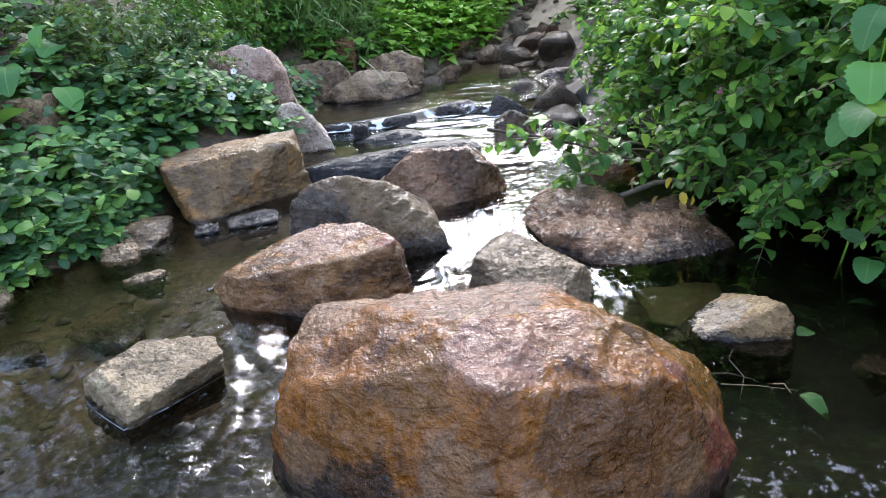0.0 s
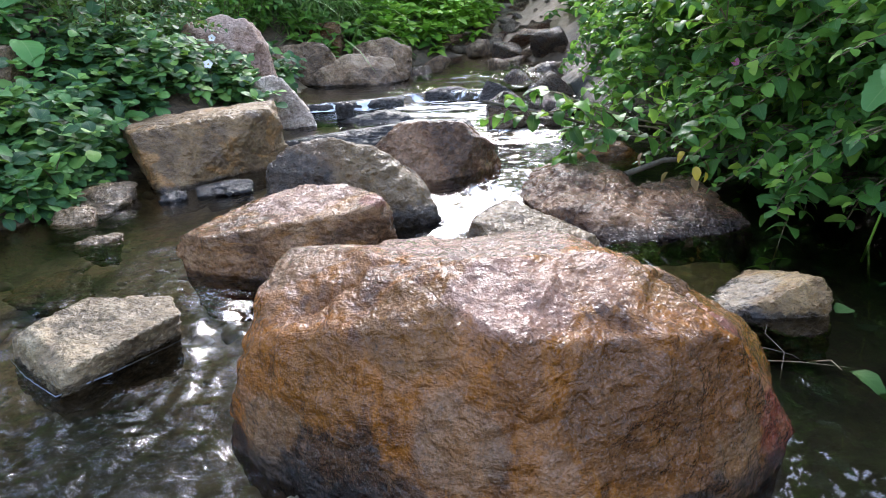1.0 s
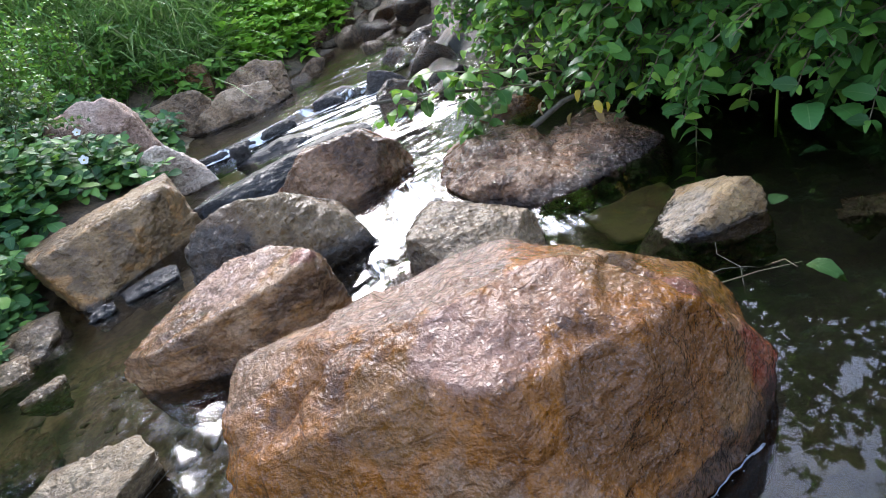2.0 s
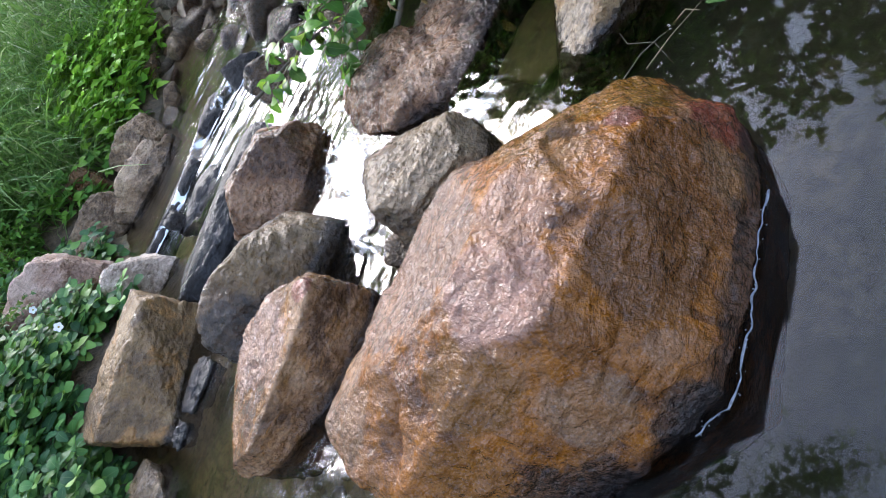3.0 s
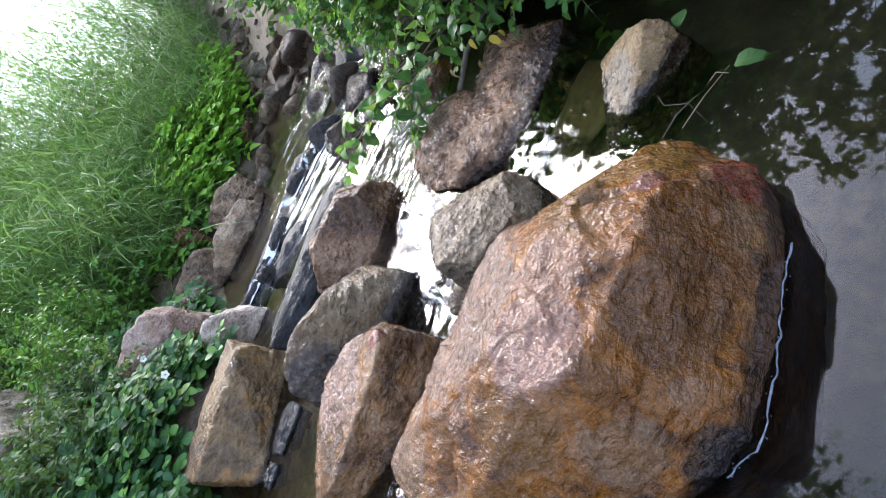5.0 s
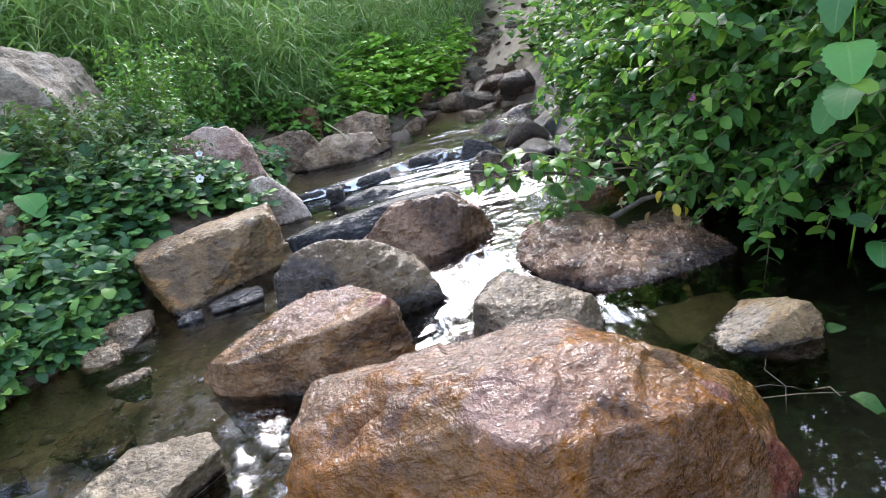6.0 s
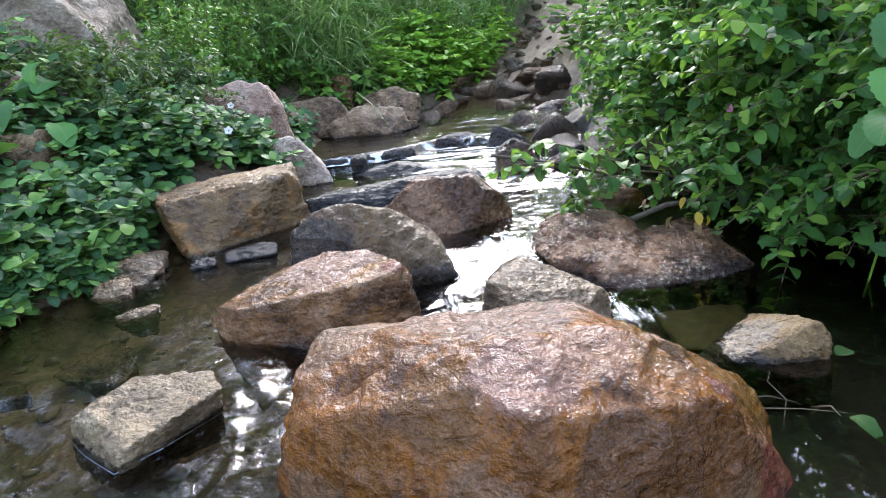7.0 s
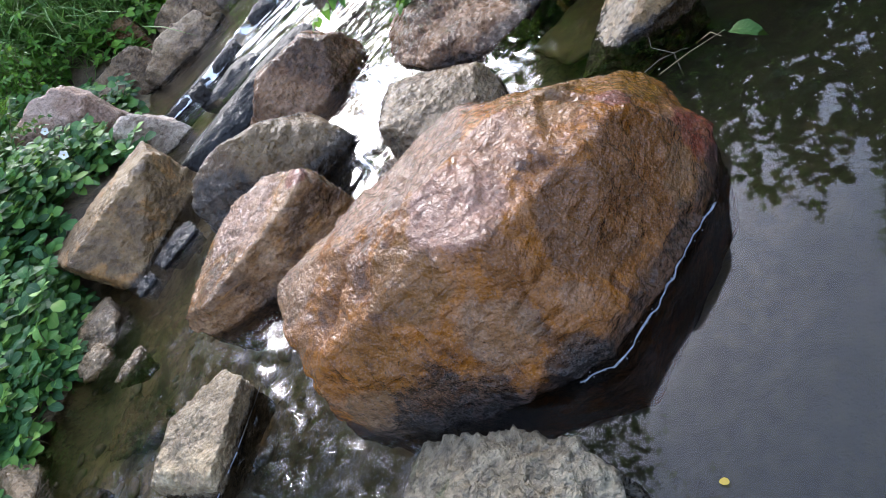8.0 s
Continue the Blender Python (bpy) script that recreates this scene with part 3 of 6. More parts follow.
water = tagged(new("water", quick_mesh("water", v, f, M_WATER)), "clear shallow stream water with ripples and sky reflections", "water", kind="structure")


# ---- stones ----
ICO = {}


def ico(sub):
    if sub not in ICO:
        bm = bmesh.new()
        bmesh.ops.create_icosphere(bm, subdivisions=sub, radius=1.0)
        ICO[sub] = (np.array([q.co[:] for q in bm.verts]), np.array([[q.index for q in p.verts] for p in bm.faces]))
        bm.free()
    return ICO[sub]


def stone_mesh(name, corners, mat, soft=16, sub=5, lumps=0.02, grit=0.006, seed=1, dents=(), cracks=(), layers=0.0, facets=5, merge=0.94, faces_at=(), chips=0.0):
    """A boulder: a block with the given rough corners, its edges worn round, its faces chipped. Returns the mesh and its centre.
    dents: (place, radius, depth); cracks: (from, to, width, depth); layers: depth of the bedding seams;
    faces_at: three points of each flat broken face; chips: depth of the angular flakes."""
    pts = np.array(corners, float)
    c = (pts.min(0) + pts.max(0)) / 2 * 0.5 + pts.mean(0) * 0.5
    size = np.ptp(pts, axis=0)
    bm = bmesh.new()
    for q in pts - c:
        bm.verts.new(q)
    bmesh.ops.convex_hull(bm, input=bm.verts)
    bm.normal_update()
    planes = []
    for p in sorted(bm.faces, key=lambda q: -q.calc_area()):
        nrm, h = np.array(p.normal), float(p.normal.dot(p.verts[0].co))
        if h < 0:
            nrm, h = -nrm, -h
        if all(np.dot(nrm, a) < merge for a, _ in planes):
            planes.append((nrm, max(h, 0.004)))
    bm.free()
    dice = np.random.default_rng(seed)
    for _ in range(facets):
        nrm = dice.normal(size=3) / (size + 0.05)
        nrm /= np.linalg.norm(nrm)
        planes.append((nrm, float(((pts - c) @ nrm).max()) * (1 - dice.uniform(0.01, 0.06))))
    for tri in faces_at:
        a, b, e = (np.array(q) - c for q in tri)
        nrm = np.cross(b - a, e - a)
        nrm /= np.linalg.norm(nrm)
        h = float(nrm @ a)
        planes.append((nrm, h) if h > 0 else (-nrm, -h))
    ball, faces = ico(sub)
    d = ball * size
    d /= np.linalg.norm(d, axis=1)[:, None]
    cuts = np.stack([np.maximum(d @ nrm / h, 1e-9) for nrm, h in planes], 1)
    top = cuts.max(1)
    soft = soft * 3
    p = d * (((cuts / top[:, None]) ** soft).sum(1) ** (-1 / soft) / top)[:, None]
    s = float(np.mean(size))
    if chips:
        seeds = p[dice.integers(0, len(p), 260 if sub > 5 else 90)]
        tilt = dice.normal(size=seeds.shape) * 0.12
        pw = p + 0.03 * s * np.stack([vnoise(p * (14 / s), seed + 11), vnoise(p * (14 / s), seed + 12), vnoise(p * (14 / s), seed + 13)], 1)
        step = np.zeros(len(p))
        for k in range(0, len(p), 8000):
            gap = np.linalg.norm(pw[k:k + 8000, None] - seeds[None], axis=2)
            near = np.exp(-(gap - gap.min(1)[:, None]) / (0.005 * s))
            lean = p[k:k + 8000] @ tilt.T - (seeds * tilt).sum(1)[None]
            step[k:k + 8000] = (near * lean).sum(1) / near.sum(1)
        p = p + d * np.clip(step, -chips, chips)[:, None]
    big = fbm(p * (2.6 / s), seed, 3)
    chip = 1 - np.abs(vnoise(p * (5.0 / s) + 3, seed + 40)) * 2
    fine = 0.7 - np.minimum(1.0, np.abs(fbm(p * (13 / s), seed + 60, 4, 0.55)) * 1.6)
    micro = 0.5 - np.abs(vnoise(p * 55, seed + 90)) - 0.6 * np.abs(vnoise(p * 105, seed + 91))
    p = p + d * (lumps * 0.6 * big + lumps * 0.4 * chip + grit * 1.3 * fine + 0.0032 * micro)[:, None]
    if layers:
        t = (p[:, 2] + 0.25 * p[:, 0] + 0.012 * vnoise(p * 9, seed + 7)) * 26
        p = p - d * (layers * np.abs(np.sin(t)) ** 12)[:, None]
    w = p + c
    for place, radius, depth in dents:
        g = np.exp(-(np.linalg.norm(w - np.array(place), axis=1) / radius) ** 2)
        p = p - d * (depth * g)[:, None]
    for a, b, width, depth in cracks:
        a, b = np.array(a), np.array(b)
        t = np.clip((w - a) @ (b - a) / np.dot(b - a, b - a), 0, 1)
        away = np.linalg.norm(w - (a + t[:, None] * (b - a)), axis=1) + 0.35 * width * vnoise(w * 30, seed)
        p = p - d * (depth * np.exp(-(away / width) ** 2) * np.sin(np.pi * np.clip(t, 0.04, 0.96)) ** 0.5)[:, None]
    return quick_mesh(name, p, faces, mat), c


def stone(name, corners, mat, label, group="", **shape):
    me, c = stone_mesh(name, corners, mat, **shape)
    ob = new(name, me)
    ob.location = c
    return tagged(ob, label, "rock", group)


def slab(x0, x1, y0, y1, z0, z1, skew=0.0):
    """Eight corners of a leaning block."""
    return [(x, y + skew * (x - x0), z) for x in (x0, x1) for y in (y0, y1) for z in (z0, z1)]


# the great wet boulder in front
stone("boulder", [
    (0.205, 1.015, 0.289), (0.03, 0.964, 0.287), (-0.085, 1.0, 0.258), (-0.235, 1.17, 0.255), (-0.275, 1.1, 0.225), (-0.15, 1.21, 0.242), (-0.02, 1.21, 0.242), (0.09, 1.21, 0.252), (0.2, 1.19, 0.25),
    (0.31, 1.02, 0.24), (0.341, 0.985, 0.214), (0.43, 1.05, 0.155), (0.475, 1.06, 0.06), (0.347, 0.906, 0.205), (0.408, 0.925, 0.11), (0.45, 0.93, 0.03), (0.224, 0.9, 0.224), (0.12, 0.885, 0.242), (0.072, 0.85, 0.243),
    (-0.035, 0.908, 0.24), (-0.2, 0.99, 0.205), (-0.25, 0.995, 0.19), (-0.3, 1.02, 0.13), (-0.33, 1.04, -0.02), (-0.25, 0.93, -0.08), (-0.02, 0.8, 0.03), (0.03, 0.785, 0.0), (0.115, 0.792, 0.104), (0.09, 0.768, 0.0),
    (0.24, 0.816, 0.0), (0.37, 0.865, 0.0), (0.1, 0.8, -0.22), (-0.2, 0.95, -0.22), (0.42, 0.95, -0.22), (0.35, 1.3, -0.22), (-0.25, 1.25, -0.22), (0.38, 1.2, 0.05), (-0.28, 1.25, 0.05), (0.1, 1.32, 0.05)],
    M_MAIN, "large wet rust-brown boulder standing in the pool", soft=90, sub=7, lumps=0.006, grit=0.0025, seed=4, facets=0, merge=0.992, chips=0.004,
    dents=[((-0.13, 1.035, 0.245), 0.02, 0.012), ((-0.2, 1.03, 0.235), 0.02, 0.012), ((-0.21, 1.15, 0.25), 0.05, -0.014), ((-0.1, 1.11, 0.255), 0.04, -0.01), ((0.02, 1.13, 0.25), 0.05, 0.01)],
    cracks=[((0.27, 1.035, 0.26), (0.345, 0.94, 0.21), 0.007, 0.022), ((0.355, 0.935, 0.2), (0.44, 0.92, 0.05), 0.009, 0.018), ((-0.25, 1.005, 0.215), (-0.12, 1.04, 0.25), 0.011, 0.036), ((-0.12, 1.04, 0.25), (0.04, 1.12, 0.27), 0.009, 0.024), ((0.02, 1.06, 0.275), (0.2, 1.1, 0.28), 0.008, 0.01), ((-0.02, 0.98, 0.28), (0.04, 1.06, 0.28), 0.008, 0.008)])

# the tilted wedge behind it
stone("boulder", [
    (-0.655, 1.765, 0.07), (-0.54, 1.678, 0.102), (-0.43, 1.672, 0.138), (-0.257, 1.658, 0.165), (-0.145, 1.662, 0.187), (-0.125, 1.7, 0.192), (-0.2, 1.82, 0.196), (-0.29, 1.93, 0.18), (-0.36, 1.925, 0.182), (-0.48, 1.885, 0.146),
    (-0.61, 1.715, 0.0), (-0.53, 1.678, 0.0), (-0.365, 1.64, 0.0), (-0.16, 1.66, 0.0), (-0.09, 1.735, 0.0), (-0.1, 1.7, 0.1), (-0.35, 1.64, -0.1), (-0.58, 1.7, -0.1), (-0.08, 1.72, -0.1), (-0.15, 1.98, 0.08), (-0.45, 2.0, 0.08), (-0.2, 1.98, -0.1), (-0.55, 1.95, -0.1)],
    M_WARM, "wet brown wedge-shaped boulder with a pink flat top", soft=110, lumps=0.002, grit=0.004, sub=6, seed=11, facets=0, chips=0.006, merge=0.985,
    cracks=[((-0.5, 1.69, 0.12), (-0.2, 1.72, 0.18), 0.004, 0.01), ((-0.45, 1.84, 0.15), (-0.16, 1.68, 0.185), 0.004, 0.007), ((-0.4, 1.88, 0.17), (-0.22, 1.8, 0.19), 0.004, 0.006), ((-0.52, 1.68, 0.05), (-0.4, 1.66, 0.1), 0.005, 0.008)])

# the dark hump
stone("boulder", [
    (-0.53, 2.2, 0.06), (-0.5, 2.18, 0.19), (-0.43, 2.15, 0.25), (-0.33, 2.15, 0.275), (-0.21, 2.16, 0.24), (-0.12, 2.2, 0.19), (-0.03, 2.13, 0.11), (0.02, 2.08, 0.02), (0.0, 2.06, -0.06),
    (-0.3, 2.0, 0.0), (-0.5, 2.1, 0.0), (-0.22, 2.02, 0.12), (-0.3, 2.0, -0.1), (-0.5, 2.1, -0.1), (-0.45, 2.4, 0.18), (-0.2, 2.42, 0.16), (-0.05, 2.35, 0.1), (-0.5, 2.4, -0.05), (0.0, 2.35, -0.05)],
    M_DARK, "dark rounded boulder in the middle of the stream", soft=80, lumps=0.004, grit=0.004, sub=6, seed=17, chips=0.005, merge=0.985, facets=1,
    faces_at=[((-0.24, 2.12, 0.252), (-0.335, 2.045, 0.15), (-0.505, 2.15, 0.16)), ((-0.24, 2.12, 0.252), (-0.335, 2.045, 0.15), (0.0, 2.065, 0.05))],
    cracks=[((-0.25, 2.15, 0.26), (-0.27, 2.02, 0.05), 0.008, 0.008), ((-0.15, 2.25, 0.22), (0.0, 2.1, 0.1), 0.01, 0.008)])

# the brown round one behind
stone("boulder", [
    (-0.24, 2.6, 0.13), (-0.22, 2.58, 0.0), (-0.14, 2.56, 0.21), (0.0, 2.58, 0.235), (0.13, 2.6, 0.21), (0.22, 2.6, 0.15), (0.27, 2.62, 0.06), (0.26, 2.62, 0.0),
    (-0.1, 2.46, 0.08), (0.1, 2.48, 0.08), (0.0, 2.44, 0.0), (0.15, 2.5, -0.02), (-0.1, 2.85, 0.2), (0.15, 2.85, 0.19), (-0.2, 2.8, 0.0), (0.25, 2.8, 0.0)],
    M_RED, "brown rounded boulder, wet and black at its foot", soft=45, lumps=0.006, grit=0.004, sub=6, seed=23, chips=0.007, merge=0.94)

# the grey stone by the fall
stone("boulder", [
    (0.065, 1.66, 0.07), (0.09, 1.68, 0.14), (0.13, 1.68, 0.16), (0.22, 1.7, 0.15), (0.36, 1.66, 0.095), (0.385, 1.64, 0.06), (0.38, 1.64, -0.04),
    (0.1, 1.6, 0.06), (0.15, 1.57, 0.09), (0.3, 1.57, 0.07), (0.08, 1.58, -0.05), (0.35, 1.55, -0.05), (0.14, 1.88, 0.1), (0.28, 1.86, 0.09), (0.35, 1.8, -0.05), (0.1, 1.85, -0.05)],
    M_SLATE, "grey angular stone beside the little fall", soft=50, lumps=0.004, grit=0.004, sub=6, seed=29, chips=0.005, merge=0.87, facets=2,
    faces_at=[((0.09, 1.7, 0.146), (0.14, 1.615, 0.126), (0.36, 1.64, 0.098))])

# the broad boulder under the right bank and the low slab at its side
stone("boulder", [
    (0.29, 2.25, 0.05), (0.3, 2.2, -0.02), (0.32, 2.05, 0.03), (0.39, 2.32, 0.118), (0.5, 2.34, 0.122), (0.6, 2.25, 0.09), (0.66, 2.1, 0.04), (0.4, 2.02, 0.085), (0.55, 1.95, 0.065),
    (0.45, 1.86, 0.0), (0.62, 1.84, 0.0), (0.36, 1.95, -0.08), (0.62, 1.85, -0.1), (0.4, 2.5, 0.07), (0.62, 2.5, 0.06), (0.35, 2.45, -0.08), (0.7, 2.4, -0.08)],
    M_RED, "broad reddish-brown boulder with bedding seams", soft=30, lumps=0.008, grit=0.006, sub=6, seed=31, layers=0.008, chips=0.007, merge=0.9,
    cracks=[((0.34, 2.05, 0.06), (0.62, 1.95, 0.05), 0.008, 0.012), ((0.36, 2.2, 0.1), (0.6, 2.08, 0.08), 0.007, 0.01)])
stone("boulder", [
    (0.6, 2.15, 0.045), (0.75, 2.12, 0.05), (0.88, 2.02, 0.035), (0.9, 1.93, 0.01), (0.88, 1.89, -0.03), (0.6, 1.85, 0.02), (0.75, 1.86, 0.0), (0.6, 1.84, -0.08), (0.85, 1.88, -0.1), (0.65, 2.3, 0.03), (0.9, 2.25, 0.02), (0.6, 2.3, -0.08), (0.92, 2.2, -0.1)],
    M_RED, "low reddish wet slab at the edge of the bank", soft=24, lumps=0.014, grit=0.008, sub=6, seed=37, chips=0.01, layers=0.006,
    dents=[((0.7, 1.9, 0.03), 0.06, 0.02), ((0.8, 2.0, 0.04), 0.05, -0.015)])

# the ridged stone in the right pool
stone("boulder", [
    (0.753, 1.394, 0.066), (0.735, 1.388, 0.06), (0.775, 1.5, 0.036), (0.7, 1.386, 0.047), (0.645, 1.376, 0.027), (0.578, 1.385, 0.003), (0.575, 1.48, -0.004), (0.72, 1.6, 0.006),
    (0.65, 1.356, 0.0), (0.768, 1.35, 0.0), (0.765, 1.358, 0.035), (0.8, 1.43, -0.02), (0.65, 1.36, -0.1), (0.77, 1.345, -0.1), (0.57, 1.385, -0.1), (0.5, 1.48, -0.06), (0.5, 1.5, -0.12), (0.7, 1.66, -0.06), (0.75, 1.66, -0.12), (0.84, 1.5, -0.12)],
    M_SAND, "tan ridged stone sloping into the still pool", soft=120, lumps=0.002, grit=0.003, sub=6, seed=41, chips=0.002, merge=0.99, facets=0)

# the pale flat stone in the left pool
stone("boulder", [
    (-0.66, 1.2, 0.035), (-0.68, 1.21, -0.05), (-0.82, 1.34, 0.03), (-0.79, 1.35, 0.06), (-0.78, 1.33, 0.075), (-0.72, 1.43, 0.085), (-0.58, 1.45, 0.075), (-0.535, 1.41, 0.045), (-0.54, 1.4, 0.0), (-0.64, 1.21, 0.05),
    (-0.84, 1.35, -0.05), (-0.55, 1.42, -0.08), (-0.6, 1.52, 0.0), (-0.75, 1.52, 0.0), (-0.75, 1.45, -0.08)],
    M_PALE, "pale flat stone with a chipped top in the shallow pool", soft=50, lumps=0.005, grit=0.004, sub=6, seed=43, chips=0.005, merge=0.87, facets=2)

# the squared block against the left bank
stone("boulder", [
    (-1.1, 2.63, 0.238), (-1.19, 2.9, 0.25), (-0.64, 2.86, 0.28), (-0.66, 3.08, 0.285), (-0.61, 2.92, 0.22), (-0.6, 2.96, 0.0), (-0.66, 2.84, 0.0), (-0.95, 2.5, 0.02), (-0.96, 2.5, -0.05), (-0.66, 2.84, -0.05),
    (-1.12, 2.7, 0.12), (-1.0, 2.55, 0.02), (-1.15, 2.95, 0.0), (-0.62, 3.1, 0.0)],
    M_TAN, "squared tan stone block leaning on the bank", soft=90, lumps=0.004, grit=0.005, sub=6, seed=47, facets=1, chips=0.005, merge=0.95,
    cracks=[((-0.98, 2.7, 0.26), (-0.9, 2.62, 0.16), 0.004, 0.012), ((-0.9, 2.62, 0.16), (-0.87, 2.58, 0.06), 0.004, 0.012), ((-0.72, 2.82, 0.28), (-0.71, 2.8, 0.12), 0.006, 0.01), ((-0.8, 2.74, 0.23), (-0.72, 2.8, 0.24), 0.008, 0.01)])

# bright stone and the pink boulder by the flowers
stone("boulder", [
    (-0.83, 3.5, 0.35), (-0.75, 3.5, 0.375), (-0.7, 3.52, 0.34), (-0.57, 3.48, 0.17), (-0.56, 3.46, 0.1), (-0.87, 3.48, 0.24), (-0.85, 3.46, 0.08), (-0.72, 3.42, 0.12), (-0.85, 3.75, 0.3), (-0.65, 3.75, 0.2), (-0.8, 3.75, 0.05), (-0.6, 3.7, 0.05)],
    M_BRIGHT, "light grey angular stone at the water's edge", soft=40, lumps=0.008, grit=0.004, seed=53, chips=0.01)
stone("boulder", [
    (-1.27, 3.9, 0.6), (-1.1, 3.9, 0.66), (-0.94, 3.9, 0.64), (-0.86, 3.88, 0.52), (-0.83, 3.88, 0.4), (-0.86, 3.86, 0.28), (-1.18, 3.8, 0.28), (-1.32, 3.85, 0.45), (-1.2, 4.2, 0.6), (-0.92, 4.2, 0.56), (-1.3, 4.2, 0.2), (-0.85, 4.2, 0.2), (-0.95, 3.78, 0.45)],
    M_PINK, "pinkish grey rounded boulder on the bank", soft=22, lumps=0.016, grit=0.006, seed=59, chips=0.012)
stone("boulder", [(-2.9, 3.75, 0.82), (-2.3, 3.68, 0.84), (-1.95, 3.72, 0.86), (-1.72, 3.82, 0.9), (-1.86, 3.8, 1.1), (-2.1, 3.85, 1.35), (-2.9, 3.85, 1.6), (-2.9, 4.9, 1.6), (-1.9, 4.7, 1.2), (-1.8, 4.8, 0.5), (-2.9, 4.9, 0.4), (-2.0, 4.1, 0.5), (-2.9, 4.1, 0.5)],
      M_SOILROCK, "large tan weathered rock high on the bank", soft=40, lumps=0.025, grit=0.012, sub=6, seed=61, chips=0.025)
stone("boulder", slab(-1.68, -1.56, 4.0, 4.15, 0.4, 0.7), M_SOILROCK, "small pale stone among the bank plants", sub=4, lumps=0.015, seed=62)
stone("boulder", slab(-1.8, -1.6, 2.75, 3.0, 0.3, 0.55), M_GREY, "grey stone half hidden by leaves", sub=4, lumps=0.02, seed=63)

# stones along the far left edge of the upper pool
FAR = "stones along the upper pool"
stone("boulder", [(-1.1, 4.95, 0.43), (-0.92, 4.9, 0.475), (-0.67, 4.9, 0.455), (-0.6, 4.92, 0.37), (-0.6, 4.88, 0.18), (-1.0, 4.82, 0.26), (-1.1, 4.9, 0.2), (-0.76, 4.8, 0.2), (-0.7, 5.2, 0.4), (-1.0, 5.25, 0.38), (-0.7, 5.2, 0.1), (-1.0, 5.2, 0.1)],
      M_GREY, "grey rounded boulder at the pool's far edge", FAR, soft=24, lumps=0.014, seed=67, chips=0.012)
stone("boulder", [(-0.77, 4.8, 0.27), (-0.6, 4.8, 0.36), (-0.4, 4.82, 0.38), (-0.19, 4.84, 0.31), (-0.17, 4.82, 0.2), (-0.7, 4.72, 0.18), (-0.3, 4.7, 0.18), (-0.45, 4.68, 0.25), (-0.6, 5.1, 0.3), (-0.25, 5.1, 0.28), (-0.6, 5.1, 0.1), (-0.2, 5.1, 0.1)],
      M_GREY, "long grey boulder at the pool's far edge", FAR, soft=24, lumps=0.014, seed=71, chips=0.012)
stone("boulder", [(-0.5, 5.4, 0.43), (-0.28, 5.4, 0.49), (-0.1, 5.4, 0.4), (-0.09, 5.36, 0.2), (-0.5, 5.3, 0.2), (-0.3, 5.25, 0.3), (-0.45, 5.7, 0.4), (-0.1, 5.7, 0.35), (-0.4, 5.6, 0.15), (-0.1, 5.6, 0.15)],
      M_GREY, "grey weathered boulder below the grass", FAR, soft=24, lumps=0.014, seed=73, chips=0.012)
stone("boulder", slab(-0.85, -0.62, 5.4, 5.7, 0.3, 0.6), M_RED, "reddish stone below the grass", FAR, soft=14, sub=4, lumps=0.02, seed=79)
stone("boulder", [(0.78, 5.2, 0.22), (0.94, 5.2, 0.28), (1.08, 5.2, 0.22), (1.08, 5.15, 0.05), (0.8, 5.12, 0.05), (0.9, 5.05, 0.12), (0.85, 5.45, 0.2), (1.05, 5.45, 0.18), (0.85, 5.4, 0.05), (1.05, 5.4, 0.05)],
      M_DARK, "dark square stone in the riffle", FAR, soft=20, sub=4, lumps=0.015, seed=83)
stone("boulder", [(0.29, 3.3, 0.2), (0.38, 3.32, 0.265), (0.46, 3.32, 0.22), (0.5, 3.3, 0.1), (0.28, 3.25, 0.08), (0.4, 3.22, 0.12), (0.32, 3.5, 0.2), (0.46, 3.5, 0.18), (0.3, 3.5, 0.05), (0.48, 3.5, 0.05)],
      M_DARK, "dark rounded stone where the stream drops", soft=14, sub=4, lumps=0.012, seed=89)
stone("boulder", [(0.58, 2.72, 0.06), (0.66, 2.74, 0.11), (0.76, 2.74, 0.1), (0.84, 2.72, 0.04), (0.6, 2.66, 0.0), (0.8, 2.66, 0.0), (0.65, 2.95, 0.09), (0.82, 2.95, 0.07), (0.6, 2.95, 0.0), (0.85, 2.95, 0.0)],
      M_WARM, "brown stone below the hanging branch", soft=14, sub=4, lumps=0.012, seed=97)

stone("stone", [(-0.015, 1.71, 0.02), (0.03, 1.73, 0.04), (0.075, 1.7, 0.035), (0.08, 1.66, 0.0), (0.0, 1.67, 0.0), (0.03, 1.64, 0.01), (0.0, 1.7, -0.06), (0.07, 1.68, -0.06), (0.03, 1.76, 0.0)],
      M_SLATE, "small wet stone at the foot of the fall", soft=20, lumps=0.004, seed=98)

# black wet ledges across the stream
LEDGE = "wet ledges across the stream"
stone("ledge", [(-0.6, 2.98, 0.12), (-0.35, 3.0, 0.15), (-0.1, 3.0, 0.16), (0.2, 2.98, 0.13), (-0.6, 2.92, 0.02), (0.2, 2.9, 0.02), (-0.1, 2.9, 0.1), (-0.55, 3.2, 0.11), (-0.1, 3.22, 0.15), (0.15, 3.2, 0.13), (-0.5, 3.2, 0.0), (0.2, 3.2, 0.0)],
      M_LEDGE, "long black ledge with a film of water", LEDGE, soft=18, lumps=0.012, seed=101)
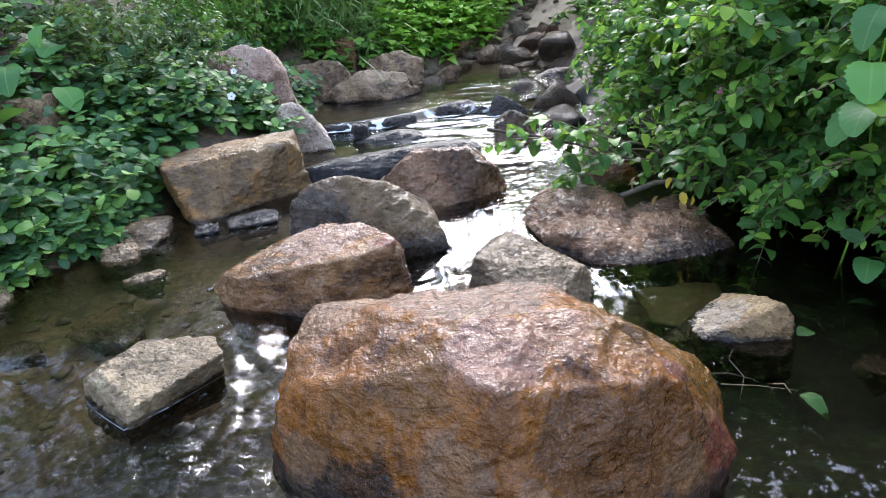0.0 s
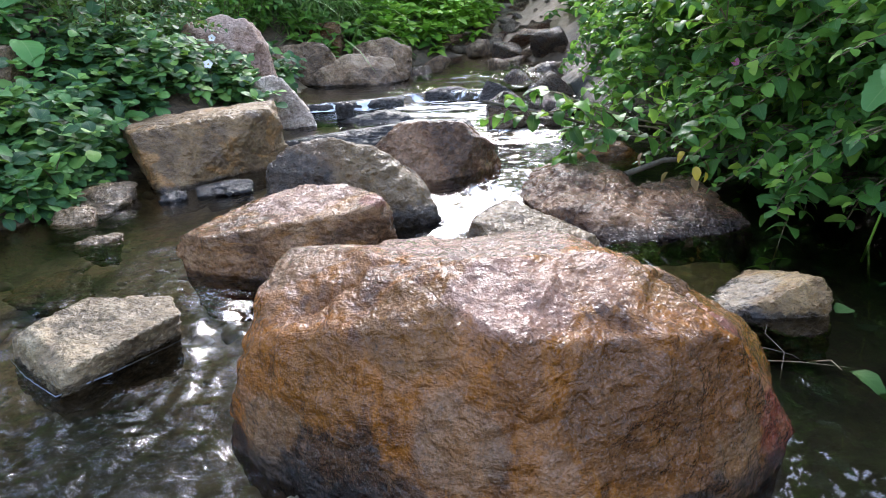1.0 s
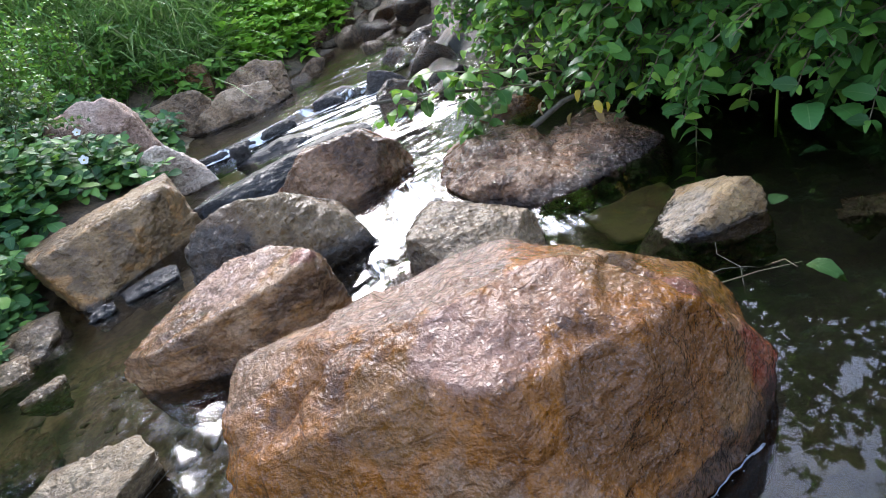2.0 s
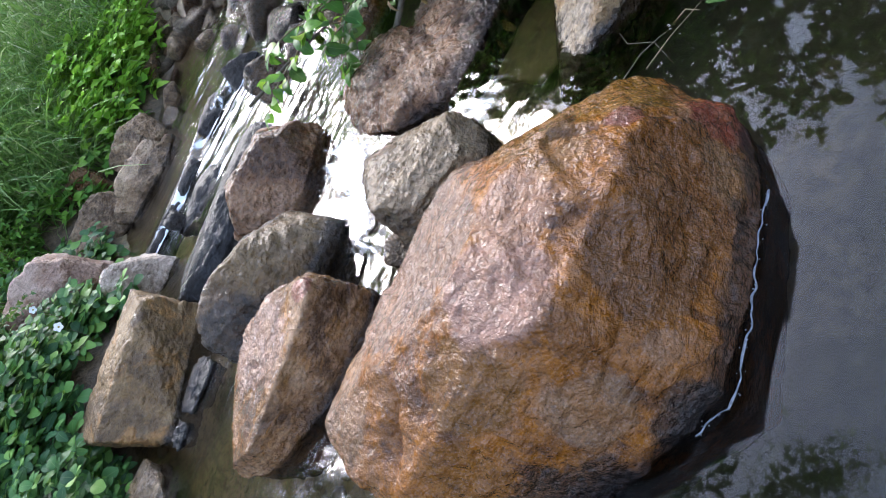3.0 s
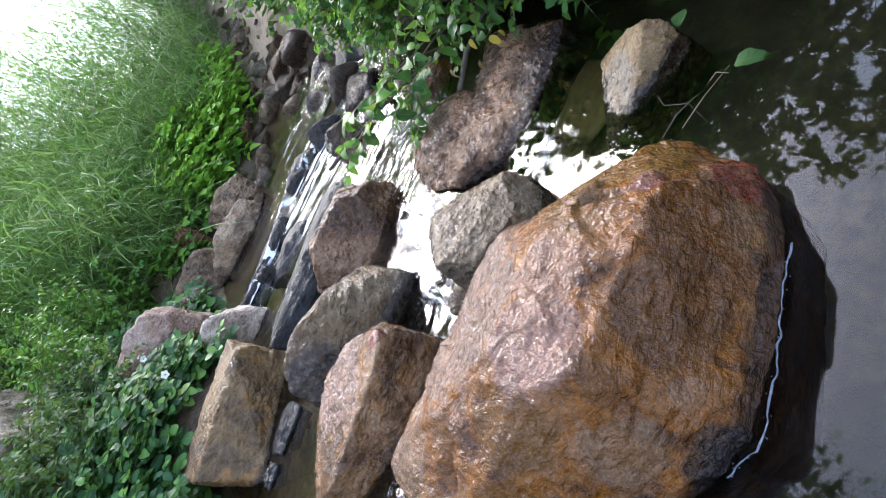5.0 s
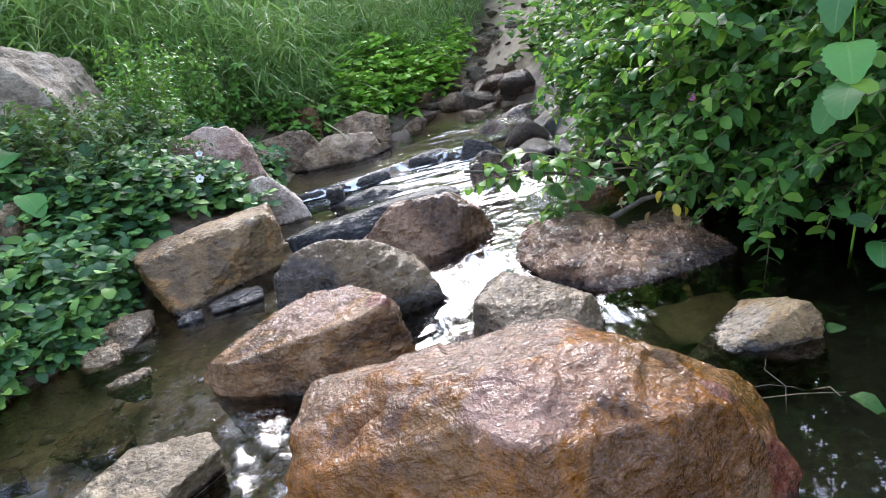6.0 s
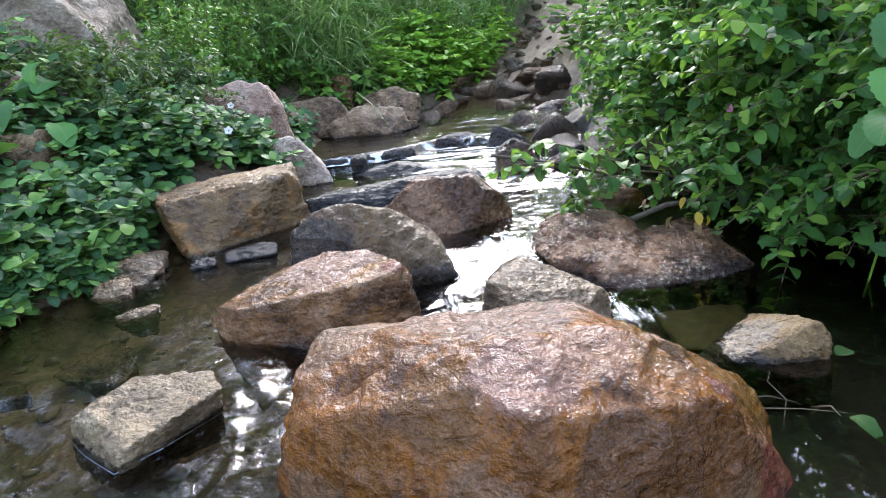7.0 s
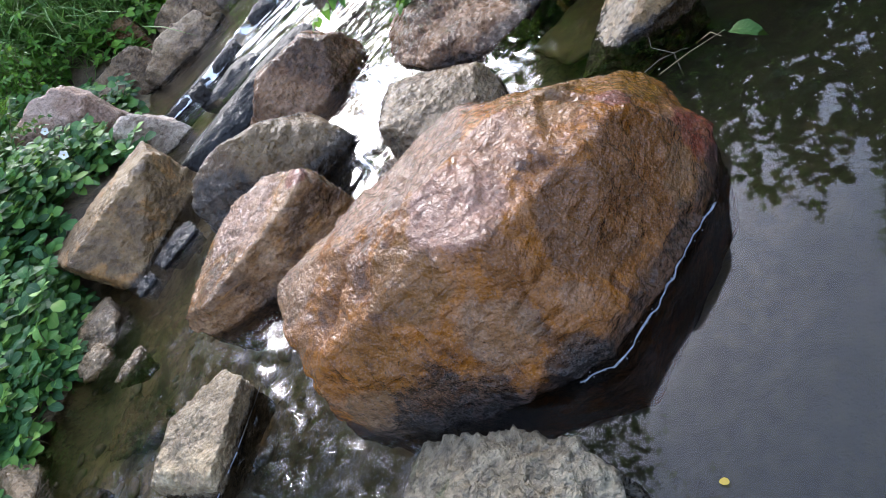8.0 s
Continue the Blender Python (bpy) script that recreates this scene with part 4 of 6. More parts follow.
stone("ledge", [(-0.46, 3.55, 0.12), (-0.2, 3.55, 0.16), (-0.05, 3.52, 0.13), (-0.4, 3.45, 0.05), (-0.1, 3.45, 0.05), (-0.35, 3.7, 0.13), (-0.1, 3.7, 0.13), (-0.4, 3.7, 0.0), (-0.1, 3.7, 0.0)],
      M_LEDGE, "black wet ledge stone", LEDGE, soft=16, sub=4, lumps=0.012, seed=103)
stone("ledge", [(-0.78, 3.9, 0.163), (-0.36, 3.86, 0.168), (-0.16, 4.03, 0.185), (-0.78, 3.84, 0.05), (-0.36, 3.8, 0.05), (-0.12, 3.98, 0.05), (-0.7, 4.2, 0.14), (-0.15, 4.3, 0.15), (-0.7, 4.2, 0.0), (-0.15, 4.25, 0.0)],
      M_LEDGE, "low black ledge under running water", LEDGE, soft=16, sub=4, lumps=0.01, seed=107)
stone("ledge", [(0.0, 4.2, 0.19), (0.2, 4.25, 0.2), (0.32, 4.2, 0.15), (0.0, 4.12, 0.05), (0.3, 4.12, 0.05), (0.1, 4.4, 0.17), (0.3, 4.4, 0.15), (0.05, 4.4, 0.0), (0.3, 4.4, 0.0)],
      M_LEDGE, "black stone splitting the flow", LEDGE, soft=16, sub=4, lumps=0.012, seed=109)
stone("ledge", [(0.3, 4.0, 0.16), (0.38, 4.05, 0.24), (0.48, 4.05, 0.2), (0.55, 4.0, 0.12), (0.3, 3.95, 0.05), (0.55, 3.95, 0.05), (0.4, 4.25, 0.17), (0.3, 4.2, 0.0), (0.55, 4.2, 0.0)],
      M_LEDGE, "dark pointed stone in the rapid", LEDGE, soft=16, sub=4, lumps=0.012, seed=113)
stone("ledge", slab(-0.46, -0.38, 3.6, 3.68, 0.08, 0.2), M_LEDGE, "small black stone standing in the flow", LEDGE, soft=12, sub=4, lumps=0.01, seed=115)

# small stones at the waterline
EDGE = "small stones at the water edge"
stone("stone", [(-1.24, 2.42, 0.075), (-1.08, 2.4, 0.085), (-1.04, 2.36, 0.05), (-1.22, 2.33, 0.04), (-1.06, 2.28, 0.02), (-1.15, 2.25, 0.02), (-1.2, 2.55, 0.08), (-1.06, 2.52, 0.08), (-1.2, 2.52, 0.0), (-1.06, 2.5, 0.0)],
      M_SLATE, "flat grey stone at the waterline", EDGE, sub=4, lumps=0.008, seed=121, chips=0.006)
stone("stone", [(-1.2, 2.25, 0.06), (-1.12, 2.23, 0.068), (-1.07, 2.19, 0.03), (-1.2, 2.19, 0.03), (-1.13, 2.14, 0.02), (-1.12, 2.31, 0.05), (-1.2, 2.3, 0.0), (-1.09, 2.3, 0.0)],
      M_SLATE, "small grey stone at the waterline", EDGE, sub=4, lumps=0.006, seed=123, chips=0.005)
stone("stone", [(-1.02, 1.98, 0.035), (-0.9, 2.03, 0.045), (-0.92, 1.96, 0.03), (-1.0, 1.93, 0.02), (-0.98, 2.05, 0.02), (-1.0, 2.0, -0.04), (-0.9, 1.98, -0.04)],
      M_SLATE, "dark flat stone awash in the shallows", EDGE, sub=4, lumps=0.005, seed=127)
stone("stone", [(-0.84, 2.5, 0.06), (-0.65, 2.55, 0.07), (-0.64, 2.46, 0.045), (-0.82, 2.42, 0.04), (-0.72, 2.6, 0.06), (-0.8, 2.5, -0.03), (-0.66, 2.52, -0.03)],
      M_LEDGE, "dark wet stone below the block", EDGE, sub=4, lumps=0.008, seed=131)
stone("stone", [(-0.93, 2.44, 0.05), (-0.86, 2.46, 0.06), (-0.86, 2.4, 0.04), (-0.94, 2.38, 0.04), (-0.9, 2.5, 0.0), (-0.88, 2.42, -0.02)],
      M_LEDGE, "small dark wet stone below the block", EDGE, sub=4, lumps=0.006, seed=133)

stone("boulder", [(-1.62, 1.95, 0.07), (-1.52, 2.02, 0.12), (-1.4, 1.92, 0.1), (-1.33, 1.82, 0.04), (-1.36, 1.74, 0.0), (-1.5, 1.74, 0.02), (-1.6, 1.82, 0.0), (-1.5, 2.1, 0.05), (-1.35, 2.0, 0.0), (-1.45, 1.78, -0.08), (-1.55, 2.0, -0.08)],
      M_SLATE, "grey stone half under the bank plants", EDGE, soft=24, lumps=0.01, seed=161, chips=0.008)
stone("stone", [(-1.19, 1.6, 0.012), (-1.1, 1.62, 0.022), (-1.05, 1.56, 0.01), (-1.12, 1.53, 0.008), (-1.18, 1.55, -0.03), (-1.06, 1.58, -0.04)],
      M_SLATE, "low grey stone awash near the bank", EDGE, sub=4, lumps=0.005, seed=163)

# the pale stone under the camera
stone("boulder", [
    (-0.25, 0.83, 0.03), (-0.19, 0.84, 0.06), (-0.11, 0.775, 0.065), (-0.03, 0.685, 0.06), (-0.015, 0.6, 0.05), (-0.03, 0.57, 0.0), (0.0, 0.58, -0.06), (-0.2, 0.86, -0.06),
    (-0.1, 0.6, 0.085), (-0.2, 0.7, 0.085), (-0.3, 0.75, 0.06), (-0.32, 0.55, 0.07), (-0.12, 0.45, 0.06), (-0.3, 0.8, -0.08), (-0.32, 0.45, -0.08), (-0.1, 0.42, -0.08), (-0.03, 0.5, 0.0)],
    M_LICHEN, "pale rough stone with a mossy waterline", soft=36, lumps=0.01, grit=0.008, sub=6, seed=137, chips=0.009)

# loose stones of the riffle: four shapes, laid out by chance
rng = np.random.default_rng(7)
SHAPES = []
for k, mat in enumerate((M_DARK, M_GREY, M_RED, M_GREY, M_SOILROCK, M_DARK)):
    q = rng.normal(size=(16, 3)) * (0.5, 0.42, 0.3)
    SHAPES.append(stone_mesh("riffle_stone", q, mat, soft=40, sub=3, lumps=0.03, grit=0.015, seed=200 + k, chips=0.03, merge=0.85)[0])
TONES = ["dark wet stone in the riffle", "grey loose stone in the riffle", "reddish loose stone in the riffle", "grey loose stone in the riffle", "pale dry stone beside the path", "dark wet stone in the riffle"]


def loose(x, y, s, k, sink=0.15):
    ob = new("riffle_stone", SHAPES[k])
    z = float(ground_z(np.array([x]), np.array([y]))[0])
    ob.matrix_world = Matrix.LocRotScale((x, y, z + s * sink), Euler((rng.uniform(-0.4, 0.4), rng.uniform(-0.4, 0.4), rng.uniform(0, 6.28))), (s, s, s * rng.uniform(0.7, 1.1)))
    tagged(ob, TONES[k], "stone", "loose stones of the riffle")


for _ in range(150):
    y = rng.uniform(5.2, 9.0)
    l, r = np.interp(y, LEFT_Y, LEFT_X), np.interp(y, RIGHT_Y, RIGHT_X)
    x = rng.uniform(l - 0.1, r + 0.15)
    if y < 6.0 and 0.0 < x < 0.55:
        continue
    loose(x, y, rng.uniform(0.05, 0.16) * (0.6 if rng.random() < 0.6 else 1.2), int(rng.integers(1, 5)) if y > 6.3 else int(rng.integers(0, 4)))
for _ in range(45):
    y = rng.uniform(6.0, 9.5)
    loose(0.36 * y - 1.33 + rng.uniform(-0.6, 0.4), y, rng.uniform(0.03, 0.14), int(rng.choice([1, 4, 4, 4])))
for x, y, s, k in ((-0.2, 5.0, 0.2, 1), (0.0, 5.35, 0.16, 0), (0.12, 5.6, 0.2, 1), (0.62, 4.7, 0.2, 0), (0.75, 4.3, 0.25, 0), (0.7, 3.7, 0.25, 1), (0.6, 3.35, 0.2, 0), (-0.95, 4.6, 0.22, 1), (0.75, 6.1, 0.26, 0), (0.5, 6.25, 0.2, 1), (0.95, 6.3, 0.22, 2), (0.25, 6.4, 0.2, 2), (1.02, 5.7, 0.3, 0), (0.7, 3.05, 0.2, 0)):
    loose(x, y, s, k, 0.3)

# pebbles on the bed
bv, bf = ico(2)
n = 800
px = rng.uniform(-1.6, 0.5, n)
py = rng.uniform(0.4, 3.4, n)
pz = ground_z(px, py)
keep = (pz < level(px, py) + 0.01) & ((px < -0.85) | (py > 1.35))
px, py, pz = px[keep], py[keep], pz[keep]
size = rng.gamma(2.0, 0.006, len(px)) + 0.005
bump = 0.3 * np.stack([vnoise(bv * 1.3 + 7 * k, 300 + k) for k in range(24)])[rng.integers(0, 24, len(px))]
verts = (bv[None] * (1 + bump[:, :, None])) * (1, 1, 0.55) * size[:, None, None] * rng.uniform(0.5, 1.2, (len(px), 1, 3)) + np.stack([px, py, pz], 1)[:, None]
faces = bf[None] + (np.arange(len(px)) * len(bv))[:, None, None]
M_PEBBLE = plain_material("bed_pebbles", (0.18, 0.14, 0.09), (0.09, 0.07, 0.05), 20, 0.6)
tagged(new("pebbles", quick_mesh("pebbles", verts.reshape(-1, 3), faces.reshape(-1, 3), M_PEBBLE)), "brown pebbles lying on the stream bed", "pebbles", kind="stuff")


# ---- foam, and sky sheen painted as foam ----
def foam_sheen_patch(x0, x1, y0, y1, step, keep_fn, lift):
    gx, gy = np.meshgrid(np.arange(x0, x1, step), np.arange(y0, y1, step))
    z = level(gx, gy) + 0.5 * (water_z(gx, gy) - level(gx, gy)) + lift + 0.0015 * vnoise(flat3(gx, gy, 60), 31).reshape(gx.shape)
    cover = keep_fn(gx, gy)
    on = cover > 0.02
    i = np.arange(gx.size).reshape(gx.shape)
    cell = on[:-1, :-1] & on[1:, 1:] & on[1:, :-1] & on[:-1, 1:]
    f = np.stack([i[:-1, :-1][cell], i[:-1, 1:][cell], i[1:, 1:][cell], i[1:, :-1][cell]], 1)
    used, inv = np.unique(f, return_inverse=True)
    v = np.stack([gx.ravel(), gy.ravel(), z.ravel()], 1)[used]
    c = cover.ravel()[used]
    return v, inv.reshape(f.shape), np.stack([c, c], 1)


def foam_sheen_on(x, y):
    """How white the water runs with foam and painted sky sheen, 0 to 1: streaks along the run, closed where it falls.
    """
    mid = np.interp(y, [1.5, 1.75, 1.95, 2.1, 2.25, 2.45, 2.8, 3.05, 3.2, 3.5, 3.9, 4.05, 4.4], [-0.04, -0.03, 0.03, 0.14, 0.18, 0.28, 0.45, 0.48, 0.13, 0.12, 0.12, 0.15, 0.15])
    wide = np.interp(y, [1.4, 1.6, 1.75, 1.95, 2.1, 2.25, 2.45, 2.8, 3.05, 3.2, 3.9, 4.1, 4.4, 5.2], [0.0, 0.04, 0.05, 0.09, 0.14, 0.16, 0.18, 0.24, 0.25, 0.33, 0.36, 0.3, 0.4, 0.4])
    p = flat3(x, y)
    p[:, 0] += 0.03 * vnoise(p * 7, 76)
    fall = 0.5 * fbm(p * [14, 3.5, 1], 77, 3) + 0.35 * vnoise(p * [34, 8, 1], 78)
    steps = 0.6 * fbm(p * [3.5, 15, 1], 79, 3) + 0.35 * vnoise(p * [9, 34, 1], 80)
    lace = (fall + (steps - fall) * smooth(2.6, 3.0, p[:, 1])).reshape(np.shape(x))
    body = np.clip((wide - np.abs(x - mid)) / 0.1, 0, 1)
    gain = np.interp(y, [1.4, 1.75, 1.95, 2.25, 2.4, 2.6, 3.0, 3.15, 3.3, 3.9, 4.1, 4.3, 5.2], [0.35, 0.7, 0.85, 0.75, 0.3, 0.12, 0.1, 0.35, 0.5, 0.55, 0.5, 0.2, 0.15])
    edge = 0.8 * np.exp(-((y - lip(x) + 0.01) / 0.045) ** 2) * smooth(-0.85, -0.6, x) * smooth(0.6, 0.4, x)
    # White patch painted for the sky sheen on the ripples beside the grey stone.
    ripple_sheen = 0.6 * np.exp(-((x - 0.49) / 0.1) ** 2 - ((y - 1.68) / 0.1) ** 2)
    return np.clip(np.maximum(np.maximum(body * (gain + 0.4 * lace), edge * (0.7 + 0.7 * lace)), ripple_sheen * (0.8 + 0.6 * lace)), 0, 1)


v, f, uv = foam_sheen_patch(-0.9, 0.85, 2.5, 5.2, 0.008, foam_sheen_on, 0.006)
tagged(new("white_water", quick_mesh("white_water", v, f, M_FOAM_SHEEN, uv)), "white foam streaks and painted sky sheen on the rapid between the ledges", "foam", kind="stuff")
v, f, uv = foam_sheen_patch(-0.3, 0.75, 1.3, 2.5, 0.006, foam_sheen_on, 0.005)
tagged(new("white_water", quick_mesh("white_water", v, f, M_CHUTE, uv)), "white foaming water and painted sky sheen running down between the boulders", "foam", kind="stuff")


# ---- leaves ----
def leaf_shape(segs=4, width=0.5, fold=0.12, droop=0.25, tip=1.0, belly=0.75):
    """A unit leaf along +y with its face to +z: verts, quads, uv. It is folded along the midrib and bends down to its tip."""
    t = np.linspace(0, 1, segs + 1)
    w = width * 0.5 * np.sin(np.pi * np.clip(t, 0.02, 0.985) ** belly) ** (0.8 * tip)
    rows, uv = [], []
    for k, (a, b) in enumerate(zip(t, w)):
        b = b * (1 + (0.07 if k % 2 else -0.05))
        z = -droop * a * a + 0.06 * math.sin(a * 3.1)
        for s in (-1, 0, 1):
            rows.append((s * b, a, z + (fold * b * 2 + 0.025 * math.sin(5.0 * a + 1.5 * s) if s else 0)))
            uv.append((0.5 + 0.5 * s, a))
    quads = []
    for k in range(segs):
        for s in (0, 1):
            i = 3 * k + s
            quads.append((i, i + 1, i + 4, i + 3))
    return np.array(rows), np.array(quads), np.array(uv)


def blade_shape(segs=5, width=0.012, droop=0.5):
    t = np.linspace(0, 1, segs + 1)
    rows, uv, quads = [], [], []
    for a in t:
        w = width * 0.5 * (1 - a ** 2.2) + 0.0006
        y = a - 0.18 * droop * a ** 3
        z = -droop * a ** 2.4 * 0.9
        for s in (-1, 1):
            rows.append((s * w, y, z))
            uv.append((0.5 + 0.5 * s, a))
    for k in range(segs):
        i = 2 * k
        quads.append((i, i + 1, i + 3, i + 2))
    return np.array(rows), np.array(quads), np.array(uv)


def turns(yaw, pitch, roll):
    """Rotation matrices (n, 3, 3): roll about y, then pitch up about x, then yaw about z."""
    cy, sy, cp, sp, cr, sr = np.cos(yaw), np.sin(yaw), np.cos(pitch), np.sin(pitch), np.cos(roll), np.sin(roll)
    o, z = np.ones_like(cy), np.zeros_like(cy)
    rz = np.stack([np.stack([cy, -sy, z], 1), np.stack([sy, cy, z], 1), np.stack([z, z, o], 1)], 1)
    rx = np.stack([np.stack([o, z, z], 1), np.stack([z, cp, -sp], 1), np.stack([z, sp, cp], 1)], 1)
    ry = np.stack([np.stack([cr, z, sr], 1), np.stack([z, o, z], 1), np.stack([-sr, z, cr], 1)], 1)
    return rz @ rx @ ry


def strew(name, shapes, at, yaw, pitch, roll, size, mat, wide=None):
    """One mesh of many leaves; each takes one of the shapes by turns."""
    at, R = np.asarray(at, float), turns(np.asarray(yaw), np.asarray(pitch), np.asarray(roll))
    vs, fs, us, base = [], [], [], 0
    for k, (lv, lf, lu) in enumerate(shapes):
        sel = np.arange(k, len(at), len(shapes))
        if not len(sel):
            continue
        w = lv[None] * np.asarray(size)[sel][:, None, None]
        if wide is not None:
            w = w * np.stack([np.asarray(wide)[sel], np.ones(len(sel)), np.ones(len(sel))], 1)[:, None]
        w = np.einsum("nij,nkj->nki", R[sel], w) + at[sel][:, None]
        vs.append(w.reshape(-1, 3))
        fs.append((lf[None] + (base + np.arange(len(sel)) * len(lv))[:, None, None]).reshape(-1, 4))
        us.append(np.tile(lu, (len(sel), 1)))
        base += len(sel) * len(lv)
    return quick_mesh(name, np.concatenate(vs), np.concatenate(fs), mat, np.concatenate(us))


def tube(points, r0, r1, sides=5):
    """Verts and quads of a tapering twig along the points."""
    p = np.array(points, float)
    t = np.gradient(p, axis=0)
    t /= np.linalg.norm(t, axis=1)[:, None] + 1e-9
    up = np.array([0.3, 0.2, 0.93])
    a = np.cross(t, up)
    a /= np.linalg.norm(a, axis=1)[:, None] + 1e-9
    b = np.cross(t, a)
    ang = np.arange(sides) * 2 * np.pi / sides
    rad = np.linspace(r0, r1, len(p))
    ring = p[:, None] + rad[:, None, None] * (np.cos(ang)[None, :, None] * a[:, None] + np.sin(ang)[None, :, None] * b[:, None])
    f = []
    for i in range(len(p) - 1):
        for k in range(sides):
            f.append((i * sides + k, i * sides + (k + 1) % sides, (i + 1) * sides + (k + 1) % sides, (i + 1) * sides + k))
    return ring.reshape(-1, 3), np.array(f)


def join(pieces):
    vs, fs, base = [], [], 0
    for v, f in pieces:
        vs.append(v)
        fs.append(f + base)
        base += len(v)
    return np.concatenate(vs), np.concatenate(fs)


OVATE = [leaf_shape(6, 0.62, 0.12, 0.28, 0.75, 0.8), leaf_shape(6, 0.72, 0.08, 0.15, 0.75, 0.85), leaf_shape(6, 0.56, 0.16, 0.4, 0.8, 0.75), leaf_shape(6, 0.68, 0.08, 0.05, 0.7, 0.85)]
ROUND = [leaf_shape(5, 0.72, 0.07, 0.2, 0.5, 1.2), leaf_shape(5, 0.8, 0.05, 0.1, 0.5, 1.1), leaf_shape(5, 0.64, 0.12, 0.36, 0.55, 1.25), leaf_shape(5, 0.74, 0.08, -0.08, 0.5, 1.05)]
BROAD = [leaf_shape(14, 0.86, 0.08, 0.22, 0.62, 0.72), leaf_shape(14, 0.78, 0.12, 0.35, 0.66, 0.75)]
SMALL = [leaf_shape(2, 0.5, 0.12, 0.2), leaf_shape(2, 0.6, 0.05, 0.1)]


def whorls(n, area, height, per, length, rng, pitch=(-0.1, 0.6), accept=None, out=(0.0, 0.0)):
    """Places, turns and sizes for n plants, each a rosette of per leaves on top of a short stem."""
    x0, x1, y0, y1 = area
    x, y = rng.uniform(x0, x1, n), rng.uniform(y0, y1, n)
    z = ground_z(x, y)
    ok = z > level(x, y) - 0.05
    if accept is None:
        ok &= z > level(x, y) + 0.02
    if accept is not None:
        ok &= accept(x, y)
    x, y, z = x[ok], y[ok], z[ok]
    h = rng.uniform(*height, len(x))
    lean = rng.normal(0, 0.25, (len(x), 2)) * h[:, None]
    at, yaw, pi, ro, sz = [], [], [], [], []
    for tier in range(2):
        k = per if tier == 0 else per - 2
        start = rng.uniform(0, 6.28, len(x))
        for j in range(k):
            a = start + j * 2 * np.pi / k + rng.normal(0, 0.25, len(x))
            drop = tier * 0.35
            at.append(np.stack([x + lean[:, 0] * (1 - drop), y + lean[:, 1] * (1 - drop), z + h * (1 - drop)], 1) + 0.006 * np.stack([-np.sin(a), np.cos(a), 0 * a], 1))
            yaw.append(a)
            pi.append(rng.uniform(*pitch, len(x)) - 0.25 * tier - (-np.sin(a) * out[0] + np.cos(a) * out[1]))
            ro.append(rng.normal(0, 0.25, len(x)) + np.cos(a) * out[0] + np.sin(a) * out[1])
            sz.append(rng.uniform(*length, len(x)) * (1 + 0.25 * tier))
    return np.concatenate(at), np.concatenate(yaw), np.concatenate(pi), np.concatenate(ro), np.concatenate(sz)


# leafy ground cover on the bank
def left_cover(x, y):
    on_rock = (x > -1.22) & (y < 3.05)
    on_rock |= (np.abs(x + 1.05) < 0.24) & (np.abs(y - 4.0) < 0.22)
    on_rock |= (x < -1.72) & (y > 3.3)
    return ~on_rock & (x < -0.6) & (ground_z(x, y) > level(x, y) + 0.02) & (fbm(flat3(x, y, 3.0), 55, 2) > -0.45)


OUT = (0.15, -0.24)
rng = np.random.default_rng(21)
a = whorls(1900, (-3.4, -0.9, 2.05, 4.2), (0.02, 0.26), 5, (0.022, 0.06), rng, out=OUT, accept=left_cover)
tagged(new("ground_cover", strew("ground_cover", ROUND, *a, M_LEAF_LOW)), "dense bright green leafy ground cover on the bank", "ground cover", kind="stuff")
a = whorls(900, (-2.7, -0.98, 1.75, 2.45), (0.02, 0.12), 6, (0.03, 0.06), rng, out=OUT, accept=lambda x, y: (ground_z(x, y) > level(x, y) - 0.04) & (x < -1.2))
tagged(new("ground_cover", strew("ground_cover", ROUND, *a, M_LEAF_LOW)), "green leaves trailing down to the waterline", "ground cover", kind="stuff")
a = whorls(700, (-1.7, -0.75, 3.1, 4.9), (0.03, 0.16), 5, (0.04, 0.065), rng, out=OUT, accept=left_cover)
tagged(new("ground_cover", strew("ground_cover", ROUND, *a, M_LEAF_LOW)), "creeping green leaves round the pink boulder", "ground cover", kind="stuff")


a = whorls(420, (-1.5, -0.72, 2.45, 3.75), (0.06, 0.22), 5, (0.035, 0.065), rng, out=OUT, accept=lambda x, y: left_cover(x, y) & ((y > 3.0) | (x < -1.2)))
tagged(new("ground_cover", strew("ground_cover", ROUND, *a, M_LEAF_LOW)), "leafy stems crowding behind the squared block", "ground cover", kind="stuff")


a = whorls(260, (-1.5, -1.05, 2.1, 2.75), (0.01, 0.07), 4, (0.025, 0.045), rng, out=OUT, accept=lambda x, y: ground_z(x, y) > level(x, y))
tagged(new("ground_cover", strew("ground_cover", ROUND, *a, M_LEAF_LOW)), "sparse small leaves on the muddy waterline", "ground cover", kind="stuff")


herbs = np.random.default_rng(23)
a = whorls(650, (-2.3, -1.3, 1.15, 2.05), (0.01, 0.11), 4, (0.03, 0.055), herbs, out=OUT, accept=lambda x, y: (ground_z(x, y) > level(x, y) - 0.03) & (fbm(flat3(x, y, 6.0), 57, 2) > -0.2))
tagged(new("ground_cover", strew("ground_cover", ROUND, *a, M_LEAF_LOW)), "loose green herbs reaching over the shallow water", "ground cover", kind="stuff")

a = whorls(420, (-1.9, 0.15, 5.25, 6.4), (0.03, 0.22), 5, (0.04, 0.09), herbs, out=OUT, accept=lambda x, y: ground_z(x, y) > level(x, y) + 0.03)
tagged(new("ground_cover", strew("ground_cover", OVATE, *a, M_LEAF_YOUNG)), "green herbs between the far stones and the grass", "ground cover", kind="stuff")

LEAF_MESHES = {}


